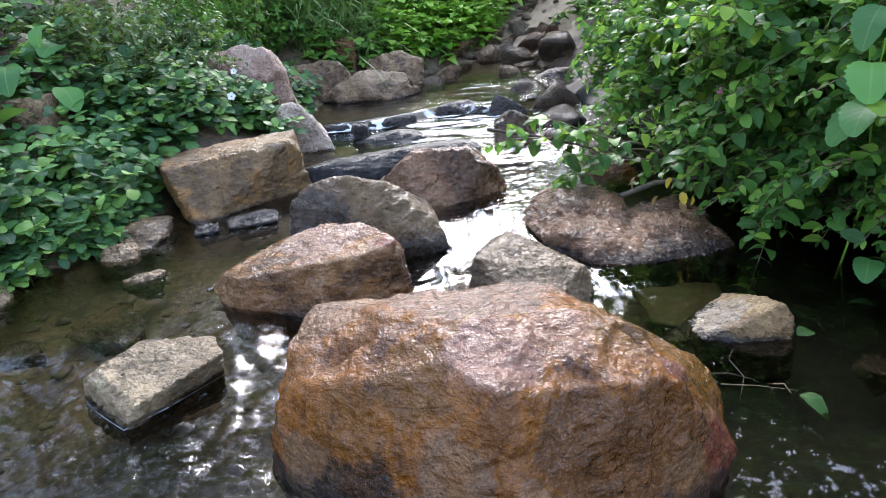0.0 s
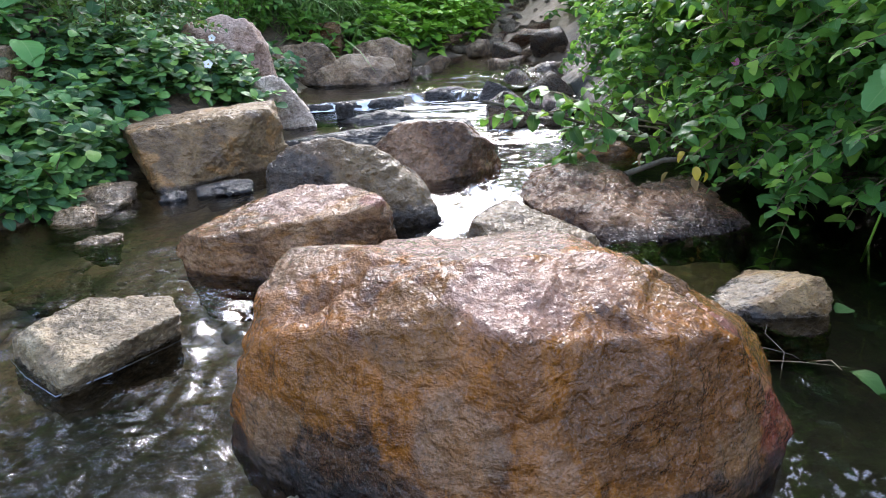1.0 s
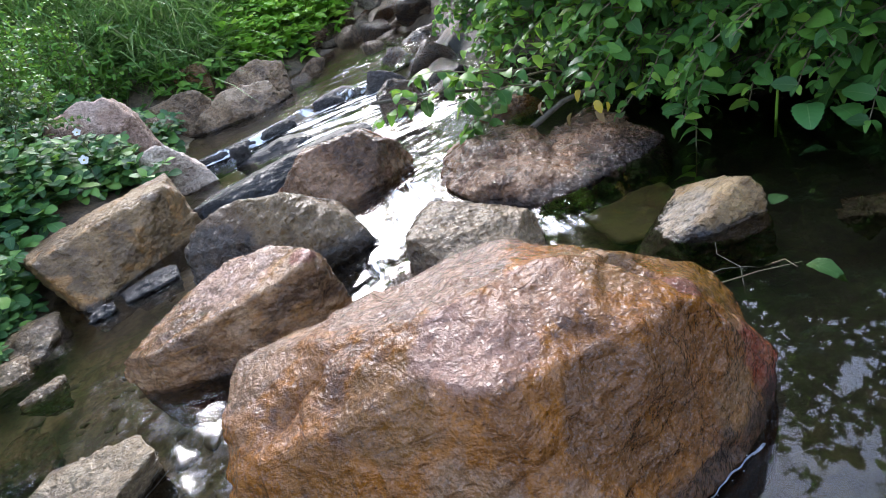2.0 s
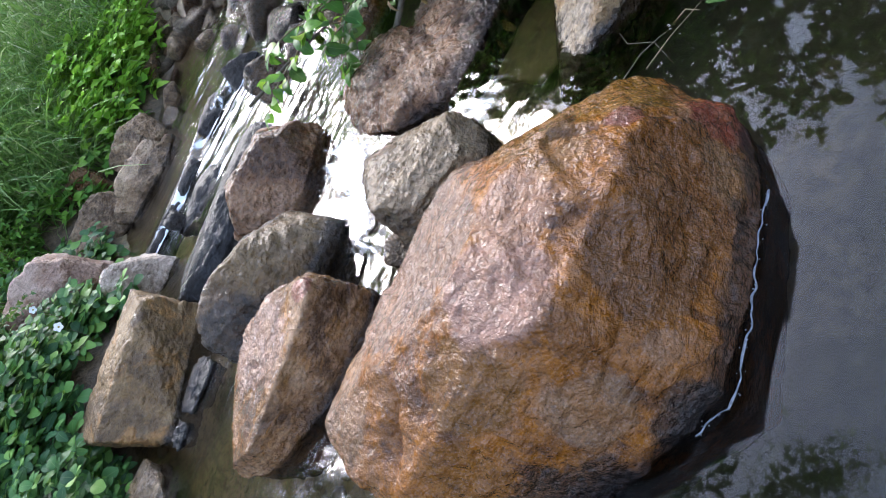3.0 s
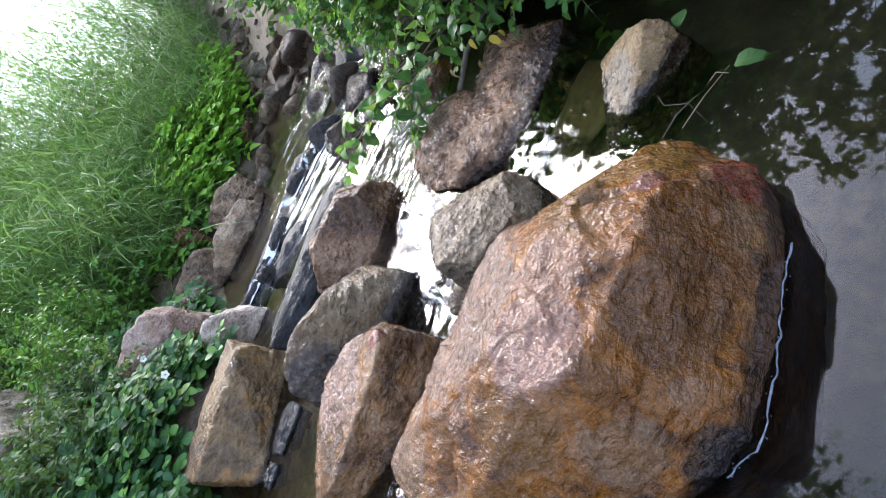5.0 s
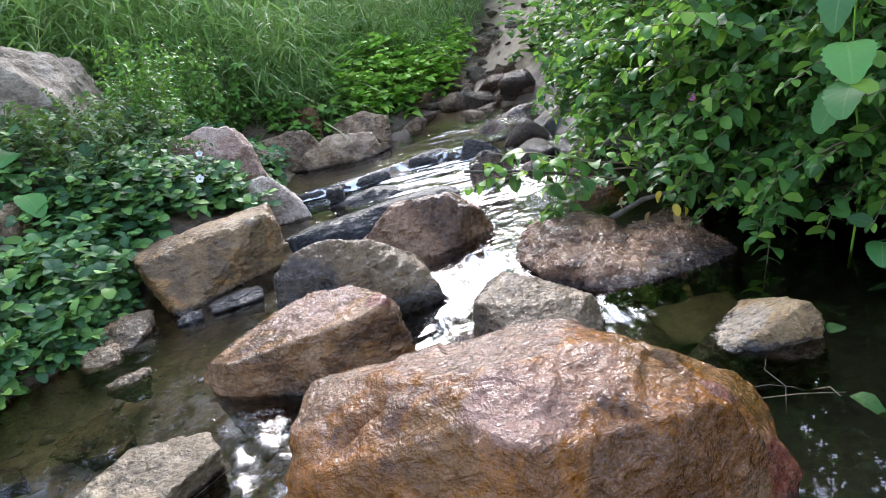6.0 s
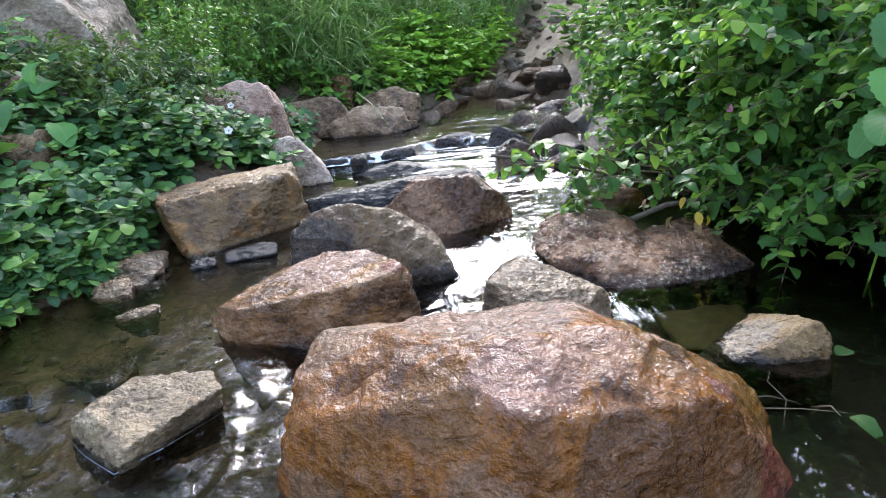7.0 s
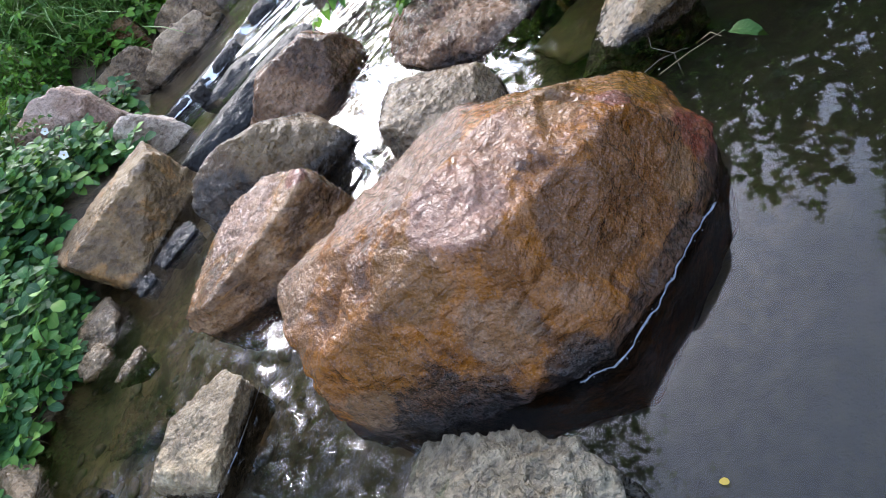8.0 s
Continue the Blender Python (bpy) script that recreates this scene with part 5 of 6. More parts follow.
def single_leaf(shape_list, k, mat):
    """The shared mesh of one loose leaf, of unit length."""
    key = (id(shape_list), k, mat.name)
    if key not in LEAF_MESHES:
        LEAF_MESHES[key] = quick_mesh("leaf", *shape_list[k][:2], mat, shape_list[k][2])
    return LEAF_MESHES[key]


def leaf_part(root, mesh, at, yaw, pitch, roll, size):
    ob = new("leaf", mesh)
    ob.parent = root
    R = turns(np.array([yaw]), np.array([pitch]), np.array([roll]))[0]
    ob.matrix_local = Matrix.Translation([float(q) for q in at]) @ Matrix([[float(q) for q in row] for row in R]).to_4x4() @ Matrix.Scale(float(size), 4)
    return ob


def shrub(name, label, bases, tips, leaf_len, shapes, mat, rng, spacing=0.032, side=4, sag=0.15, start=0.35, stem=0.005, near=None):
    """A shrub: arching stems from bases to tips with side twigs, leaves in pairs along them. Its stems and the leaves nearest the water
    (where near(x, y, z) holds, up to 150) are parts of their own; the rest of the foliage is joined."""
    root = tagged(new(name), label, "shrub")
    root.location = bases[0]
    inv = np.array(bases[0])
    at, yaw, pit, rol, siz = [], [], [], [], []

    def dress(p):
        run = np.linalg.norm(np.diff(p, axis=0), axis=1)
        s = np.concatenate([[0], np.cumsum(run)])
        d = np.arange(s[-1] * start, s[-1], spacing)
        if not len(d):
            return
        q = np.stack([np.interp(d, s, p[:, k]) for k in range(3)], 1)
        g = np.stack([np.interp(d, s, np.gradient(p[:, k], s)) for k in range(3)], 1)
        head = np.arctan2(-g[:, 0], g[:, 1])
        flip = np.arange(len(d)) % 2
        for sgn in (1, -1):
            at.append(q)
            yaw.append(head + sgn * rng.uniform(0.7, 1.5, len(d)) + flip * 0.5 * sgn)
            pit.append(rng.uniform(-0.9, 0.5, len(d)))
            rol.append(rng.normal(0, 0.5, len(d)))
            siz.append(rng.uniform(*leaf_len, len(d)) * (1 - 0.35 * (d / s[-1]) ** 4))
        at.append(q[-1:])
        yaw.append(head[-1:])
        pit.append(np.array([-0.3]))
        rol.append(np.array([0.0]))
        siz.append(np.array([leaf_len[0]]))

    for b, e in zip(bases, tips):
        b, e = np.array(b), np.array(e)
        t = np.linspace(0, 1, 9)[:, None]
        rise = np.array([0, 0, sag * np.linalg.norm(e - b)])
        p = b + (e - b) * t + rise * (4 * t * (1 - t)) + 0.02 * np.sin(t * 7 + rng.uniform(0, 6)) * rng.normal(size=3)
        pieces = [tube(p, stem, stem * 0.35)]
        dress(p)
        for _ in range(side):
            k = rng.uniform(0.35, 0.9)
            o = np.array([np.interp(k, t[:, 0], p[:, c]) for c in range(3)])
            dirn = (e - b) / np.linalg.norm(e - b) + rng.normal(0, 0.6, 3)
            dirn /= np.linalg.norm(dirn)
            ln = rng.uniform(0.12, 0.3)
            tt = np.linspace(0, 1, 6)[:, None]
            sp = o + dirn * ln * tt + np.array([0, 0, -0.25 * ln]) * tt * tt
            pieces.append(tube(sp, stem * 0.55, stem * 0.25, 4))
            dress(sp)
        v, f = join(pieces)
        part("stem", quick_mesh("stem", v - inv, f, M_STEM), None, root)
    at, yaw, pit, rol, siz = (np.concatenate(q) for q in (at, yaw, pit, rol, siz))
    single = np.zeros(len(at), bool)
    if near is not None:
        pick = np.flatnonzero(near(at[:, 0], at[:, 1], at[:, 2]))
        single[pick[:: max(1, len(pick) // 150)][:150]] = True
        for i in np.flatnonzero(single):
            leaf_part(root, single_leaf(shapes, int(i) % len(shapes), mat), at[i] - inv, yaw[i], pit[i], rol[i], siz[i])
    rest = ~single
    if rest.any():
        lm = strew("foliage", shapes, at[rest] - inv, yaw[rest], pit[rest], rol[rest], siz[rest], mat)
        tagged(part("foliage", lm, None, root), kind="stuff")
    return root


# the shrubs that overhang the right bank
rng = np.random.default_rng(33)


def right_tip(y, z):
    return np.interp(y, [1.0, 1.5, 2.0, 2.5, 3.0, 3.6, 4.6, 6], [1.3, 1.0, 0.8, 0.68, 0.64, 0.84, 1.15, 1.6]) + 0.28 * np.maximum(z - 0.2, 0)


def right_bush(n, y0, y1, z0, z1, label, reach=0.0, **kw):
    bases, tips = [], []
    for _ in range(n):
        y = rng.uniform(y0, y1)
        z = rng.uniform(z0, z1)
        x = right_tip(y, z) + reach + abs(rng.normal(0, 0.16)) + 0.1 * rng.normal()
        bx, by = max(right_tip(y, 0.1), np.interp(y, RIGHT_Y, RIGHT_X) - 0.45) + rng.uniform(0.5, 0.9), y + rng.uniform(-0.15, 0.5)
        bases.append((bx, by, float(ground_z(np.array([bx]), np.array([by]))[0]) - 0.02))
        tips.append((x, y, z + 0.1 * max(0, y - 3.5)))
    return shrub("shrub", label, bases, tips, (0.03, 0.08), OVATE, M_LEAF_BUSH, rng, **kw)


right_bush(70, 1.55, 2.6, 0.05, 0.75, "green leafy shrub hanging over the still pool", near=lambda x, y, z: (y < 2.2) & (x < 1.3))
right_bush(60, 1.45, 2.3, 0.04, 0.5, "low leafy shrub fringe trailing over the dark pool", reach=0.14, spacing=0.03, near=lambda x, y, z: y < 1.9)
right_bush(58, 2.3, 3.6, 0.12, 1.1, "green leafy shrub overhanging the stream", reach=0.07, near=lambda x, y, z: (x < 1.0) & (z < 0.8))
right_bush(52, 3.4, 5.4, 0.15, 1.15, "tall green shrub on the bank", reach=-0.12)
right_bush(44, 1.5, 3.0, 1.0, 2.0, "high leafy shrub crown above the bank", spacing=0.05)
right_bush(30, 0.2, 1.5, 0.3, 1.6, "leafy shrub beside the still pool", spacing=0.05)
right_bush(24, 5.0, 7.2, 0.6, 1.6, "leafy shrub beside the dirt path", spacing=0.05)

a = whorls(1500, (1.25, 4.2, 0.8, 7.0), (0.05, 0.45), 5, (0.05, 0.1), rng)
tagged(new("ground_cover", strew("ground_cover", OVATE, *a, M_LEAF_BUSH)), "dark green undergrowth on the bank behind the shrubs", "ground cover", kind="stuff")

# the low branch reaching over the rapid
shrub("branch", "thin leafy branch reaching out over the rapid", [(0.98, 2.45, 0.12)] * 4, [(0.3, 2.55, 0.26), (0.36, 2.5, 0.33), (0.45, 2.42, 0.22), (0.55, 2.3, 0.2)], (0.05, 0.085), OVATE, M_LEAF_BUSH, rng, spacing=0.045, side=3, sag=0.06, start=0.55, near=lambda x, y, z: x < 0.9)

# bushes with fine leaves on the bank
rng = np.random.default_rng(45)
bases, tips = [], []
for _ in range(90):
    x, y = rng.uniform(-2.3, -1.35), rng.uniform(3.2, 4.2)
    z = float(ground_z(np.array([x]), np.array([y]))[0])
    bases.append((x, y, z))
    tips.append((x + rng.normal(0, 0.15), y + rng.normal(0, 0.15) - 0.05, z + rng.uniform(0.2, 0.5) * np.interp(x, [-2.0, -1.75, -1.55], [0.1, 0.25, 1.0])))
shrub("shrub", "dark fine-leaved bush on the bank", bases, tips, (0.025, 0.05), SMALL, M_LEAF_FINE, rng, spacing=0.018, side=4, sag=0.0, start=0.2, stem=0.003)
bases, tips = [], []
for _ in range(60):
    x, y = rng.uniform(-1.75, -1.2), rng.uniform(4.2, 5.3)
    z = float(ground_z(np.array([x]), np.array([y]))[0])
    bases.append((x, y, z))
    tips.append((x + rng.normal(0, 0.12), y + rng.normal(0, 0.12), z + rng.uniform(0.3, 0.75)))
shrub("shrub", "bright green young bush behind the pink boulder", bases, tips, (0.03, 0.055), SMALL, M_LEAF_YOUNG, rng, spacing=0.025, side=3, sag=0.0, start=0.2, stem=0.003)

# big-leaved plants at the top of the left bank
at, yaw, pit, rol, siz = [], [], [], [], []
for _ in range(26):
    x, y = rng.uniform(-2.2, -1.5), rng.uniform(2.6, 3.2)
    at.append((x, y, float(ground_z(np.array([x]), np.array([y]))[0]) + rng.uniform(0.12, 0.3)))
    yaw.append(rng.uniform(1.8, 4.6)), pit.append(rng.uniform(-0.9, 0.1)), rol.append(rng.normal(0, 0.3)), siz.append(rng.uniform(0.09, 0.18))
tagged(new("big_leaved_plant", strew("big_leaved_plant", BROAD, at, yaw, pit, rol, siz, M_LEAF_CLIMB)), "broad dark green leaves high on the bank", "plant", kind="stuff")

# tall grass behind the upper pool
rng = np.random.default_rng(57)
BLADES = [blade_shape(5, 0.023, d) for d in (0.3, 0.6, 0.95, 1.25)]


def grass(n, area, height, label, tuft=9, accept=None):
    x0, x1, y0, y1 = area
    m = n // tuft
    cx, cy = rng.uniform(x0, x1, m), rng.uniform(y0, y1, m)
    x = np.repeat(cx, tuft) + rng.normal(0, 0.05, m * tuft)
    y = np.repeat(cy, tuft) + rng.normal(0, 0.05, m * tuft)
    ok = np.ones(len(x), bool) if accept is None else accept(x, y)
    x, y = x[ok], y[ok]
    z = ground_z(x, y) - 0.02
    a = rng.uniform(0, 6.28, len(x))
    return tagged(new("tall_grass", strew("tall_grass", BLADES, np.stack([x, y, z], 1), a, rng.uniform(0.75, 1.5, len(x)), rng.normal(0, 0.2, len(x)), rng.uniform(*height, len(x)), M_GRASS, rng.uniform(0.7, 1.4, len(x)))), label, "grass", kind="stuff")


def off_path(x, y):
    return (x < np.interp(y, [5.2, 5.6, 6.7, 7.0, 8, 10], [-0.8, -0.55, -0.25, 0.35, 0.95, 1.7])) | (x > np.interp(y, [5, 9], [2.4, 3.4]))


def reeds(n, area, height, label, per=9, accept=None):
    """Leafy reed stalks: blades that leave the stalk by turns and arch over."""
    x0, x1, y0, y1 = area
    x, y = rng.uniform(x0, x1, n), rng.uniform(y0, y1, n)
    ok = np.ones(n, bool) if accept is None else accept(x, y)
    x, y = x[ok], y[ok]
    z = ground_z(x, y) - 0.02
    m = len(x)
    h = rng.uniform(*height, m)
    lean = rng.normal(0, 0.16, (m, 2))
    at, yaw, pit, rol, siz, wid = [], [], [], [], [], []
    for k in range(per):
        f = (k + rng.uniform(0.2, 1.0, m)) / per
        at.append(np.stack([x + lean[:, 0] * h * f * f, y + lean[:, 1] * h * f * f, z + h * f * 0.95], 1))
        yaw.append(rng.uniform(0, 6.28, m))
        pit.append(rng.uniform(0.25, 1.15, m))
        rol.append(rng.normal(0, 0.4, m))
        siz.append(rng.uniform(0.2, 0.42, m) * (1.1 - 0.35 * f))
        wid.append(rng.uniform(1.2, 2.2, m))
    a = np.arctan2(-lean[:, 0], lean[:, 1])
    at.append(np.stack([x, y, z], 1)), yaw.append(a), pit.append(1.57 - 0.9 * np.hypot(lean[:, 0], lean[:, 1])), rol.append(np.zeros(m)), siz.append(h), wid.append(np.full(m, 0.25))
    return tagged(new("tall_grass", strew("tall_grass", BLADES, *(np.concatenate(q) for q in (at, yaw, pit, rol, siz)), M_GRASS, np.concatenate(wid))), label, "grass", kind="stuff")


reeds(2600, (-4.2, 1.0, 5.35, 7.4), (0.45, 1.05), "tall drooping green grass behind the pool", accept=off_path)
reeds(2100, (-6.0, 4.5, 7.0, 10.2), (1.0, 1.9), "tall green grass on the slope behind", 12, accept=off_path)
reeds(1100, (-2.0, 5.0, 10.2, 12.5), (1.7, 2.5), "tallest grass at the top of the slope", 16)
reeds(700, (-6.5, -2.2, 4.6, 7.0), (0.6, 1.2), "tall green grass above the bank")
grass(5000, (-4.2, 1.0, 5.3, 7.4), (0.3, 0.7), "drooping grass tufts at the foot of the reeds", accept=off_path)

# rough grass on the banks downstream
grass(4500, (2.6, 6.0, -5.0, 4.5), (0.3, 0.7), "rough grass on the bank above the pool", tuft=14)
grass(4500, (-6.5, -3.3, -5.0, 2.6), (0.3, 0.7), "rough grass on the low bank downstream", tuft=14)

# the lime green herbs at the foot of the grass
a = whorls(700, (-0.45, 0.8, 5.7, 7.2), (0.1, 0.42), 5, (0.05, 0.09), rng, accept=lambda x, y: x < np.interp(y, [5.7, 6.2, 7.2], [-0.3, 0.2, 0.62]))
tagged(new("herb_patch", strew("herb_patch", OVATE, *a, M_LEAF_LIME)), "lime green leafy herbs at the foot of the grass", "herbs", kind="stuff")
a = whorls(500, (-0.5, 1.0, 6.6, 8.6), (0.1, 0.4), 5, (0.06, 0.1), rng, accept=lambda x, y: x < 0.36 * y - 1.85)
tagged(new("herb_patch", strew("herb_patch", OVATE, *a, M_LEAF_LIME)), "green herbs beside the upper stream", "herbs", kind="stuff")


# ---- trees far behind, and unseen ones added downstream ----
def tree(x, y, tall, spread, rng, label, lean=(0.0, 0.0), limbs=14, low=0.3):
    root = tagged(new("tree"), label, "tree", "trees behind the grass")
    z = float(ground_z(np.array([x]), np.array([y]))[0])
    root.location = (x, y, z - 0.1)
    ends = []
    trunk = np.stack([np.linspace(0, 1, 7) ** 1.5 * (lean[0] + rng.normal(0, 0.3)), np.linspace(0, 1, 7) ** 1.5 * (lean[1] + rng.normal(0, 0.3)), np.linspace(0, tall * 0.65, 7)], 1)
    for k in range(limbs):
        s = rng.uniform(low, 1.0)
        o = np.array([np.interp(s, np.linspace(0, 1, 7), trunk[:, c]) for c in range(3)])
        a = rng.uniform(0, 6.28)
        ln = spread * rng.uniform(0.5, 1.0)
        e = o + np.array([math.cos(a) * ln, math.sin(a) * ln, tall * rng.uniform(0.05, 0.4)])
        tt = np.linspace(0, 1, 6)[:, None]
        p = o + (e - o) * tt + np.array([0, 0, 0.15 * ln]) * (4 * tt * (1 - tt))
        part("limb", quick_mesh("limb", *tube(p, 0.05, 0.012, 5), M_BARK), None, root)
        ends += [p[3], p[4], p[5]]
    part("trunk", quick_mesh("trunk", *tube(trunk, 0.17, 0.06, 8), M_BARK), None, root)
    c = np.repeat(np.array(ends), 85, axis=0)
    c = c + rng.normal(0, 0.33, c.shape) * (1, 1, 0.75)
    m = len(c)
    crown = strew("crown", SMALL, c, rng.uniform(0, 6.28, m), rng.uniform(-0.8, 0.6, m), rng.normal(0, 0.5, m), rng.uniform(0.1, 0.2, m), M_LEAF_TREE)
    tagged(part("crown", crown, None, root), kind="stuff")


rng = np.random.default_rng(71)
# The last seven stand unseen downstream, added to hold back low sky.
for x, y, tall, spread in ((-9, 13, 4.5, 1.7), (-5.5, 15, 5, 2.0), (-3.2, 19, 5.0, 1.8), (-2.9, 13.0, 3.4, 1.3), (5.0, 12, 5, 2.0), (-13, 17, 6, 2.4), (8.5, 16, 6, 2.4), (-4.7, 8.0, 6.2, 1.8), (-5.6, 10.6, 8.0, 1.9), (-6.4, 6.4, 6.4, 2.0), (-7.6, 9.6, 7.0, 2.4), (-4.5, -7, 3.6, 1.8), (1.5, -9.5, 3.4, 1.6), (6.5, -5, 3.8, 1.8), (8.0, 0, 4, 2.0), (-7.5, -1, 4, 2.0), (-6, -10, 4, 2), (4.5, -11, 4, 2)):
    tree(x, y, tall, spread, rng, "leafy tree round the stream, unseen and added where downstream")
tree(-4.6, 6.6, 10.5, 3.6, rng, "tall leafy tree leaning out over the stream", (2.0, -0.6), 16, 0.6)


# single leafy plants along the waterline, each with its stem and leaves
rng = np.random.default_rng(83)
for _ in range(44):
    x, y = rng.uniform(-2.0, -1.0), rng.uniform(2.05, 2.6)
    x = min(x, -1.2 - 0.3 * rng.random())
    z = float(ground_z(np.array([x]), np.array([y]))[0])
    if z < float(level(np.array([x]), np.array([y]))[0]) - 0.03:
        continue
    root = tagged(new("leafy_plant"), "small green leafy plant at the waterline", "plant", "leafy plants at the waterline")
    root.location = (x, y, z - 0.01)
    h = rng.uniform(0.08, 0.18)
    lean = rng.normal(0, 0.03, 2) + (0.02, -0.04)
    p = np.stack([np.linspace(0, 1, 6) ** 1.5 * lean[0], np.linspace(0, 1, 6) ** 1.5 * lean[1], np.linspace(0, h, 6)], 1)
    stalk = part("stem", quick_mesh("stem", *tube(p, 0.003, 0.0015), M_STEM), None, root)
    for k in range(7):
        q = p[5] if k < 4 else p[3]
        leaf_part(stalk, single_leaf(ROUND, k % 4, M_LEAF_LOW), q, k * 1.57 + rng.normal(0, 0.3) + (0.78 if k >= 4 else 0), rng.uniform(-0.25, 0.4), rng.normal(0, 0.25), rng.uniform(0.04, 0.062))


# ---- small things ----
def flower(at, mat, label, petals=5, size=0.022, face=(0.2, -0.9, 0.4), stalk=0.1):
    """A flower on a thin stalk: petals and a small heart."""
    root = tagged(new("flower"), label, "flower")
    root.location = Vector(at) - Vector((0, 0, stalk))
    q = Vector((0, 0, 1)).rotation_difference(Vector(face).normalized()).to_matrix().to_4x4()
    top = Matrix.Translation((0, 0, stalk)) @ q
    part("stalk", quick_mesh("stalk", *tube([(0, 0.01, -0.03), (0.004, 0.006, stalk * 0.5), (0, 0, stalk)], 0.0015, 0.001), M_STEM), None, root)
    sv, sf, su = leaf_shape(4, 0.95, 0.08, -0.25, 0.7)
    me = quick_mesh("petal", sv * size, sf, mat, su)
    for k in range(petals):
        ob = new("petal", me)
        ob.parent = root
        ob.matrix_local = top @ pose(0, 0, 0, 0, 0, 360 / petals * k)
    bm = bmesh.new()
    bmesh.ops.create_icosphere(bm, subdivisions=2, radius=size * 0.22)
    heart = part("heart", bm, M_LEAF_YELLOW, root, "yellow heart")
    heart.matrix_local = top
    return root


flower((-1.0, 3.36, 0.435), M_PETAL, "white open flower among the bank leaves")
flower((-0.99, 3.44, 0.548), M_PETAL, "white flower before the pink boulder", size=0.018)
flower((0.95, 2.26, 0.43), M_PETAL_PINK, "small pink flower head in the shrub", petals=9, size=0.016, stalk=0.15)
flower((1.3, 2.5, 0.62), M_PETAL_PINK, "faded pink flower head in the shrub", petals=9, size=0.013, stalk=0.15)


def loose_leaf(at, yaw, pitch, roll, size, mat, label, shape=1):
    ob = new("fallen_leaf", quick_mesh("fallen_leaf", OVATE[shape][0] * size, OVATE[shape][1], mat, OVATE[shape][2]))
    ob.matrix_world = Matrix.Translation(at) @ pose(0, 0, 0, pitch, roll, yaw)
    return tagged(ob, label, "leaf")


loose_leaf((0.665, 1.125, 0.012), 200, 2, 4, 0.06, M_LEAF_FLOAT, "long fresh green leaf lying on the still water", 2)
loose_leaf((0.78, 1.35, 0.008), -60, 3, 8, 0.05, M_LEAF_FLOAT, "small green leaf floating on the pool")
loose_leaf((0.08, 0.53, 0.004), 40, 0, 0, 0.012, M_LEAF_YELLOW, "tiny yellowish leaf floating on the pool")
loose_leaf((0.755, 2.02, 0.16), 170, -70, 10, 0.04, M_LEAF_YELLOW, "yellowed leaf hanging from the low branch", 0)
loose_leaf((0.73, 2.05, 0.2), 120, -60, -20, 0.035, M_LEAF_YELLOW, "yellow-brown leaf hanging from the low branch", 2)
loose_leaf((0.79, 2.03, 0.14), 215, -80, 0, 0.03, M_LEAF_YELLOW, "small yellowed leaf hanging from the low branch", 0)


M_LEAF_DEAD = leaf_material("dead_leaf", [(0.0, (0.16, 0.09, 0.04)), (1.0, (0.24, 0.15, 0.08))], gloss=0.7, through_light=0.1, vein=(0.12, 0.07, 0.03))
for x, y, z, yaw, pitch in ((0.71, 2.1, 0.13, 40, -50), (0.77, 2.06, 0.12, 160, -65), (0.82, 2.12, 0.15, 260, -40), (0.66, 2.2, 0.17, 100, -55)):
    loose_leaf((x, y, z), yaw, pitch, 15, 0.04, M_LEAF_DEAD, "withered brown leaf hanging under the branch", 2)


def twig(points, r, label, name="twig", mat=None):
    v, f = tube(points, r, r * 0.4, 6)
    return tagged(new(name, quick_mesh(name, v, f, mat or M_TWIG)), label, "twig")


twig([(0.52, 1.24, 0.0), (0.56, 1.205, 0.02), (0.6, 1.19, 0.012), (0.63, 1.2, -0.01)], 0.0012, "pale dry twig caught behind the boulder")
twig([(0.56, 1.15, -0.01), (0.585, 1.19, 0.018), (0.575, 1.24, 0.03), (0.6, 1.28, 0.028)], 0.0012, "thin dry twig standing out of the water")
twig([(0.54, 1.19, 0.005), (0.6, 1.165, 0.012), (0.66, 1.13, 0.018)], 0.0014, "thin stalk of the floating leaf", mat=M_STEM)
twig([(0.64, 1.2, -0.01), (0.65, 1.16, 0.015), (0.642, 1.12, 0.02)], 0.002, "thin green water-weed stalk in the pool", mat=M_STEM)
twig([(0.2, 2.62, 0.3), (0.45, 2.6, 0.245), (0.66, 2.58, 0.18), (0.9, 2.5, 0.1), (1.2, 2.5, 0.2)], 0.007, "bare brown branch over the rapid", "dead_branch")
twig([(0.62, 2.28, 0.08), (0.75, 2.26, 0.13), (0.88, 2.26, 0.135), (1.1, 2.35, 0.1)], 0.012, "dry grey stick resting on the boulder", "dead_branch")
twig([(1.1, 1.75, -0.05), (1.13, 1.72, 0.2), (1.1, 1.7, 0.5), (1.12, 1.68, 0.8), (1.2, 1.7, 1.2)], 0.0035, "pale green climbing stem by the pool", "vine", M_LEAF_LIME)

# broad round leaves of the climber at the right
rng = np.random.default_rng(91)
root = tagged(new("climbing_plant"), "climber with broad round green leaves", "plant")
root.location = (1.12, 1.7, 0.0)
mesh = [single_leaf(BROAD, k, M_LEAF_CLIMB) for k in (0, 1)]
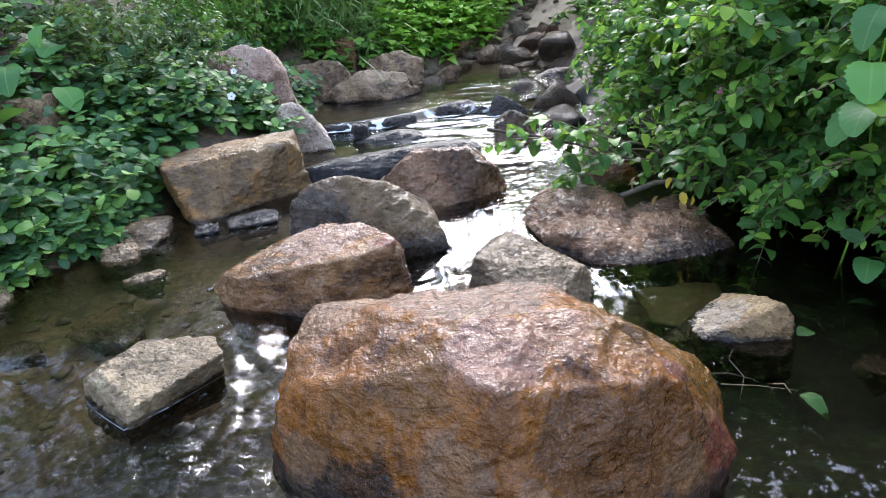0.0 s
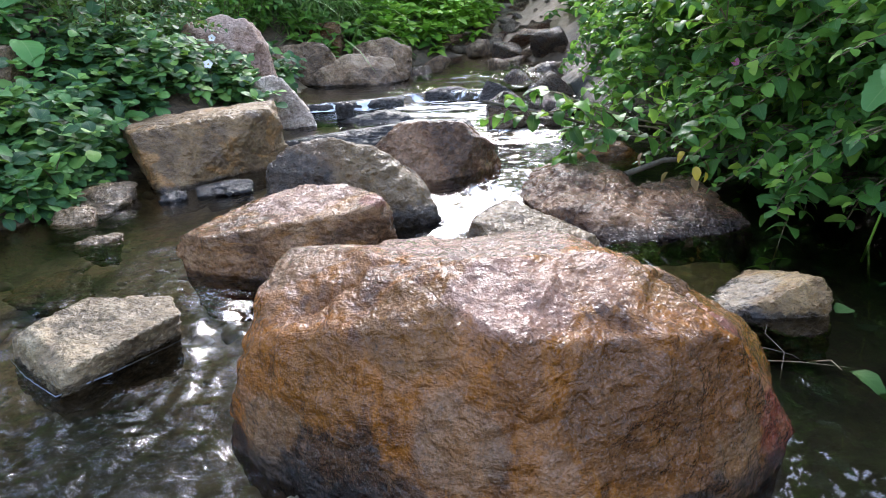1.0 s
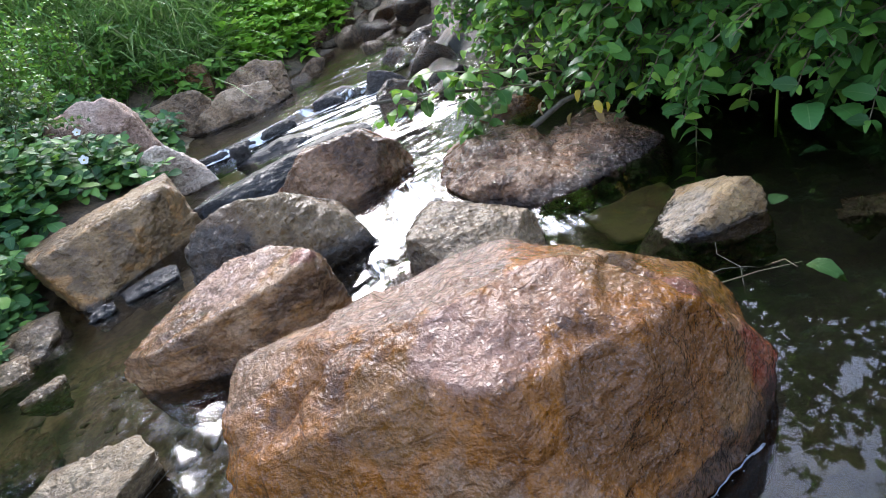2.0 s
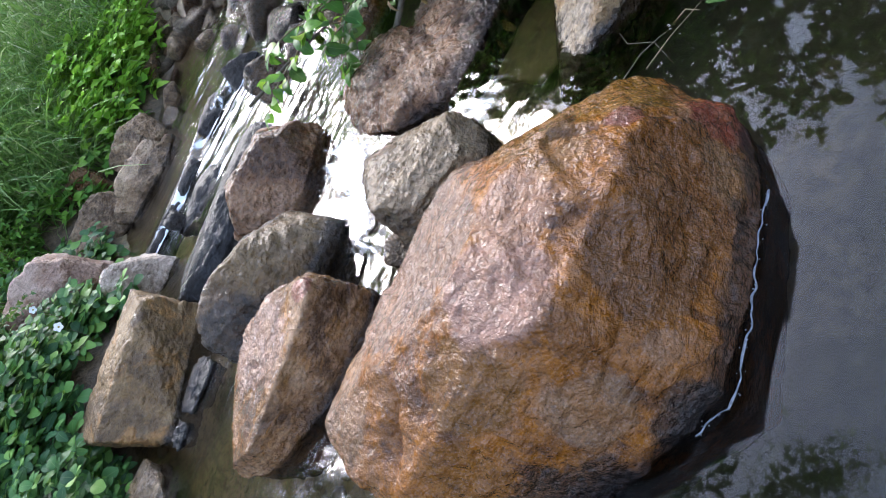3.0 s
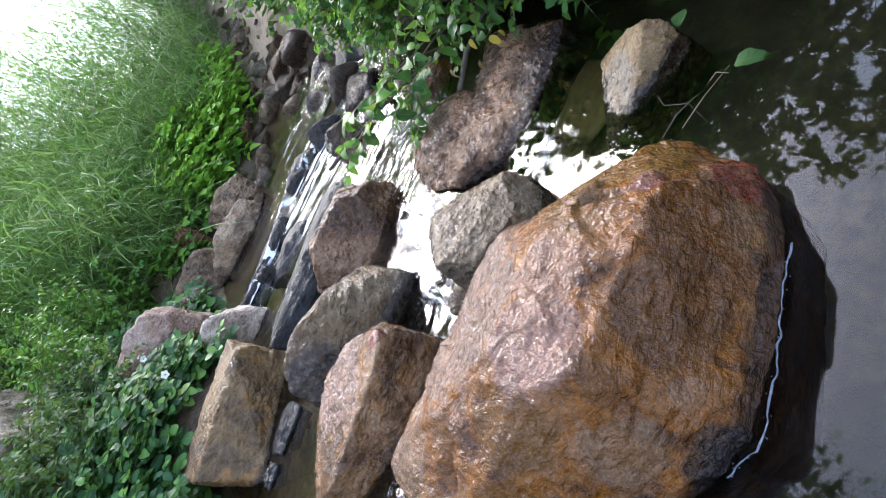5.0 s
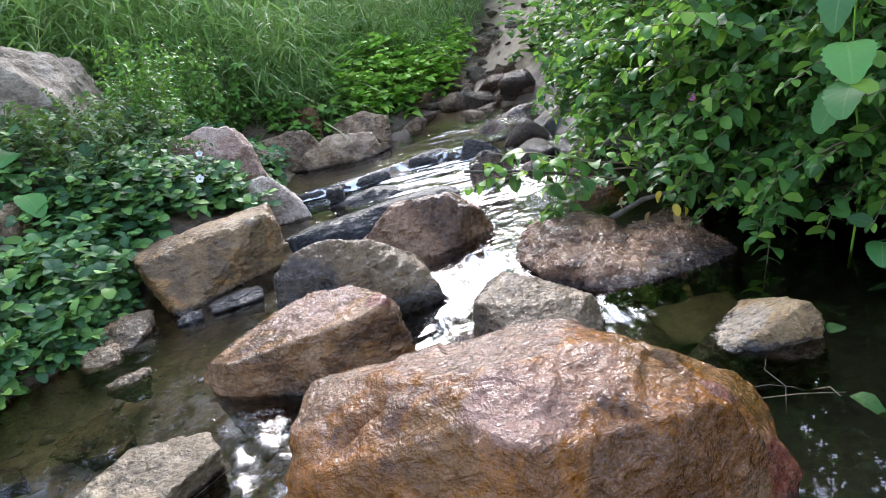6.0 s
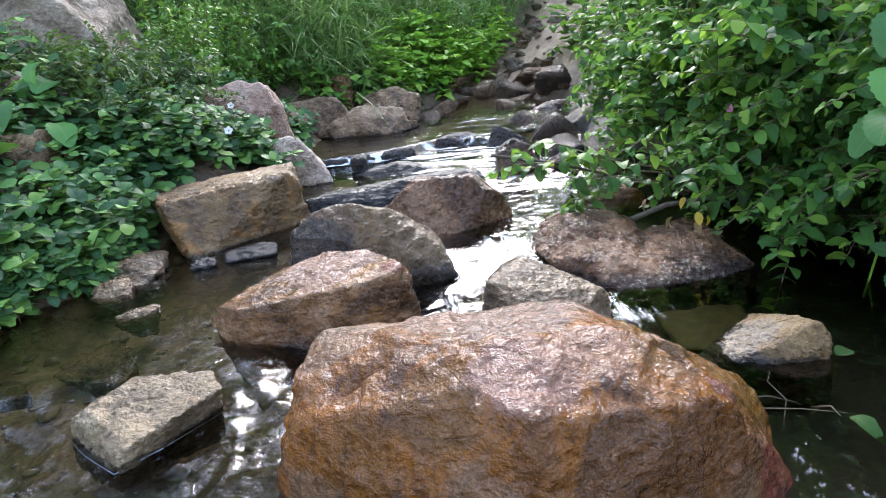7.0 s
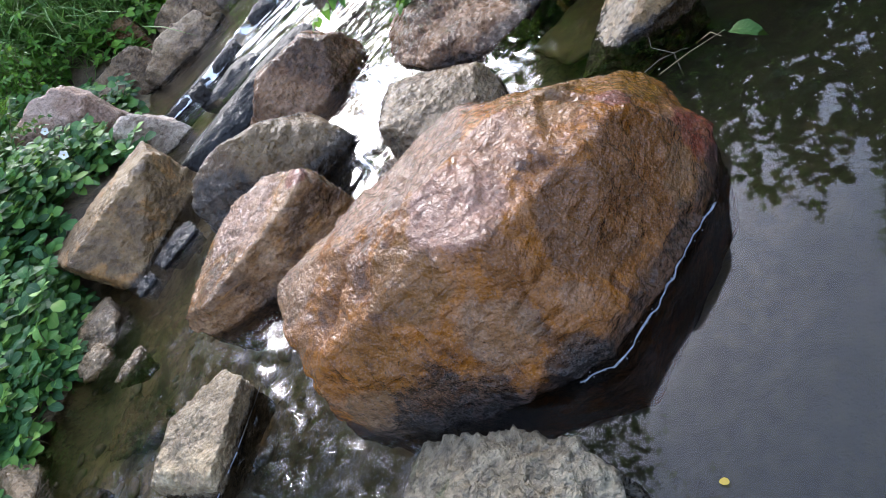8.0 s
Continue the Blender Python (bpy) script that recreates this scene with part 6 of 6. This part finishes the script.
for x, y, z, yaw, pit, s in ((1.02, 1.6, 0.56, 2.6, -0.5, 0.12), (1.05, 1.62, 0.47, 2.2, -0.4, 0.12), (1.08, 1.68, 0.44, 1.6, -0.6, 0.12), (1.12, 1.7, 0.36, 3.4, -0.7, 0.11), (1.2, 1.72, 0.3, 2.9, -0.5, 0.11), (1.05, 1.64, 0.68, 2.2, -0.6, 0.11), (1.15, 1.7, 0.78, 2.8, -0.5, 0.12), (1.1, 1.62, 0.06, 2.5, -0.3, 0.08), (1.16, 1.6, 0.03, 3.1, -0.2, 0.09), (1.2, 1.7, 0.95, 3.2, -0.4, 0.11)):
    leaf_part(root, mesh[int(s * 100) % 2], (x - 1.12, y - 1.7, z), yaw, pit, rng.normal(0, 0.2), s)

# pale rock showing through the shrub, sunken stones in the pools
stone("boulder", [(1.2, 2.75, 0.38), (1.42, 2.75, 0.53), (1.3, 2.75, 0.54), (1.35, 2.7, 0.38), (1.25, 2.95, 0.5), (1.45, 2.95, 0.5), (1.2, 2.95, 0.2), (1.45, 2.95, 0.2), (1.22, 2.72, 0.25), (1.42, 2.72, 0.25)], M_BRIGHT, "pale stone half hidden in the shrub", sub=4, lumps=0.015, seed=151)
stone("stone", [(0.9, 1.32, -0.02), (0.96, 1.25, -0.012), (0.93, 1.2, -0.03), (0.86, 1.28, -0.04), (0.9, 1.25, -0.1)], M_PALE, "pale flat stone just under the water", sub=4, lumps=0.005, seed=153)
stone("stone", [(-1.12, 1.88, -0.035), (-0.87, 1.76, -0.03), (-0.9, 1.68, -0.045), (-1.12, 1.78, -0.045), (-1.0, 1.9, -0.045), (-1.04, 1.72, -0.05), (-1.0, 1.8, -0.14), (-0.92, 1.72, -0.14)], M_SUNK, "brown flat stone under the shallow water", soft=5, lumps=0.02, grit=0.01, seed=155)
stone("stone", [(0.53, 1.8, -0.05), (0.77, 1.8, -0.045), (0.8, 1.64, -0.055), (0.7, 1.54, -0.07), (0.53, 1.58, -0.06), (0.66, 1.68, -0.14)], M_ALGAE, "olive algae-covered flat stone under the still water", soft=8, sub=4, lumps=0.01, seed=157)

# thin lines along the waterlines: suds, and a bright meniscus painted as suds
rng = np.random.default_rng(97)
M_SUDS = plain_material("pale_suds", (0.3, 0.31, 0.34), (0.12, 0.12, 0.14), 90, 0.4, 0.4)


def suds(line, label, bubbles=30, width=0.0024, wander=0.004):
    """A flat ragged ribbon of foam along the line, with a few bubbles beside it."""
    line = np.array(line)
    n = 40 * len(line)
    t = np.linspace(0, len(line) - 1, n)
    k = np.arange(len(line))
    p = np.stack([np.interp(t, k, line[:, 0]), np.interp(t, k, line[:, 1])], 1)
    way = np.gradient(p, axis=0)
    way /= np.linalg.norm(way, axis=1)[:, None]
    across = np.stack([-way[:, 1], way[:, 0]], 1)
    q = np.concatenate([p, np.zeros((n, 1))], 1)
    p = p + across * (wander * vnoise(q * 60, 41))[:, None]
    half = width * np.clip(0.5 + 0.9 * vnoise(q * 45, 43), 0.08, 1.0)
    top = np.full((n, 1), 0.0022)
    v = np.concatenate([np.concatenate([p - across * half[:, None], top - 0.0025], 1), np.concatenate([p, top], 1), np.concatenate([p + across * half[:, None], top - 0.0025], 1)])
    i = np.arange(n - 1)
    f = np.concatenate([np.stack([i, i + 1, n + i + 1, n + i], 1), np.stack([n + i, n + i + 1, 2 * n + i + 1, 2 * n + i], 1)])
    ob = tagged(new("foam_line", quick_mesh("foam_line", v, f, M_SUDS)), label, "foam", kind="stuff")
    bv, bf = ico(1)
    m = rng.integers(0, n, bubbles)
    at = np.concatenate([p[m] + rng.normal(0, 0.003, (bubbles, 2)), np.full((bubbles, 1), 0.001)], 1)
    w = bv[None] * rng.uniform(0.0005, 0.0014, bubbles)[:, None, None] * (1, 1, 0.5) + at[:, None]
    g = bf[None] + (np.arange(bubbles) * len(bv))[:, None, None]
    tagged(new("foam_bubbles", quick_mesh("foam_bubbles", w.reshape(-1, 3), g.reshape(-1, 3), M_SUDS)), "small suds bubbles floating beside the stone", "foam", kind="stuff")
    return ob


suds([(0.36, 0.854), (0.3, 0.834), (0.24, 0.807), (0.18, 0.782), (0.13, 0.764), (0.08, 0.757), (0.03, 0.777)], "thin line of suds along the boulder's waterline", 45, 0.0022)
# Bright glint of the meniscus, painted as a ribbon of suds.
suds([(-0.84, 1.35), (-0.775, 1.28), (-0.675, 1.198), (-0.6, 1.285), (-0.522, 1.4)], "thin pale waterline round the flat stone", 12, 0.001, 0.0012)
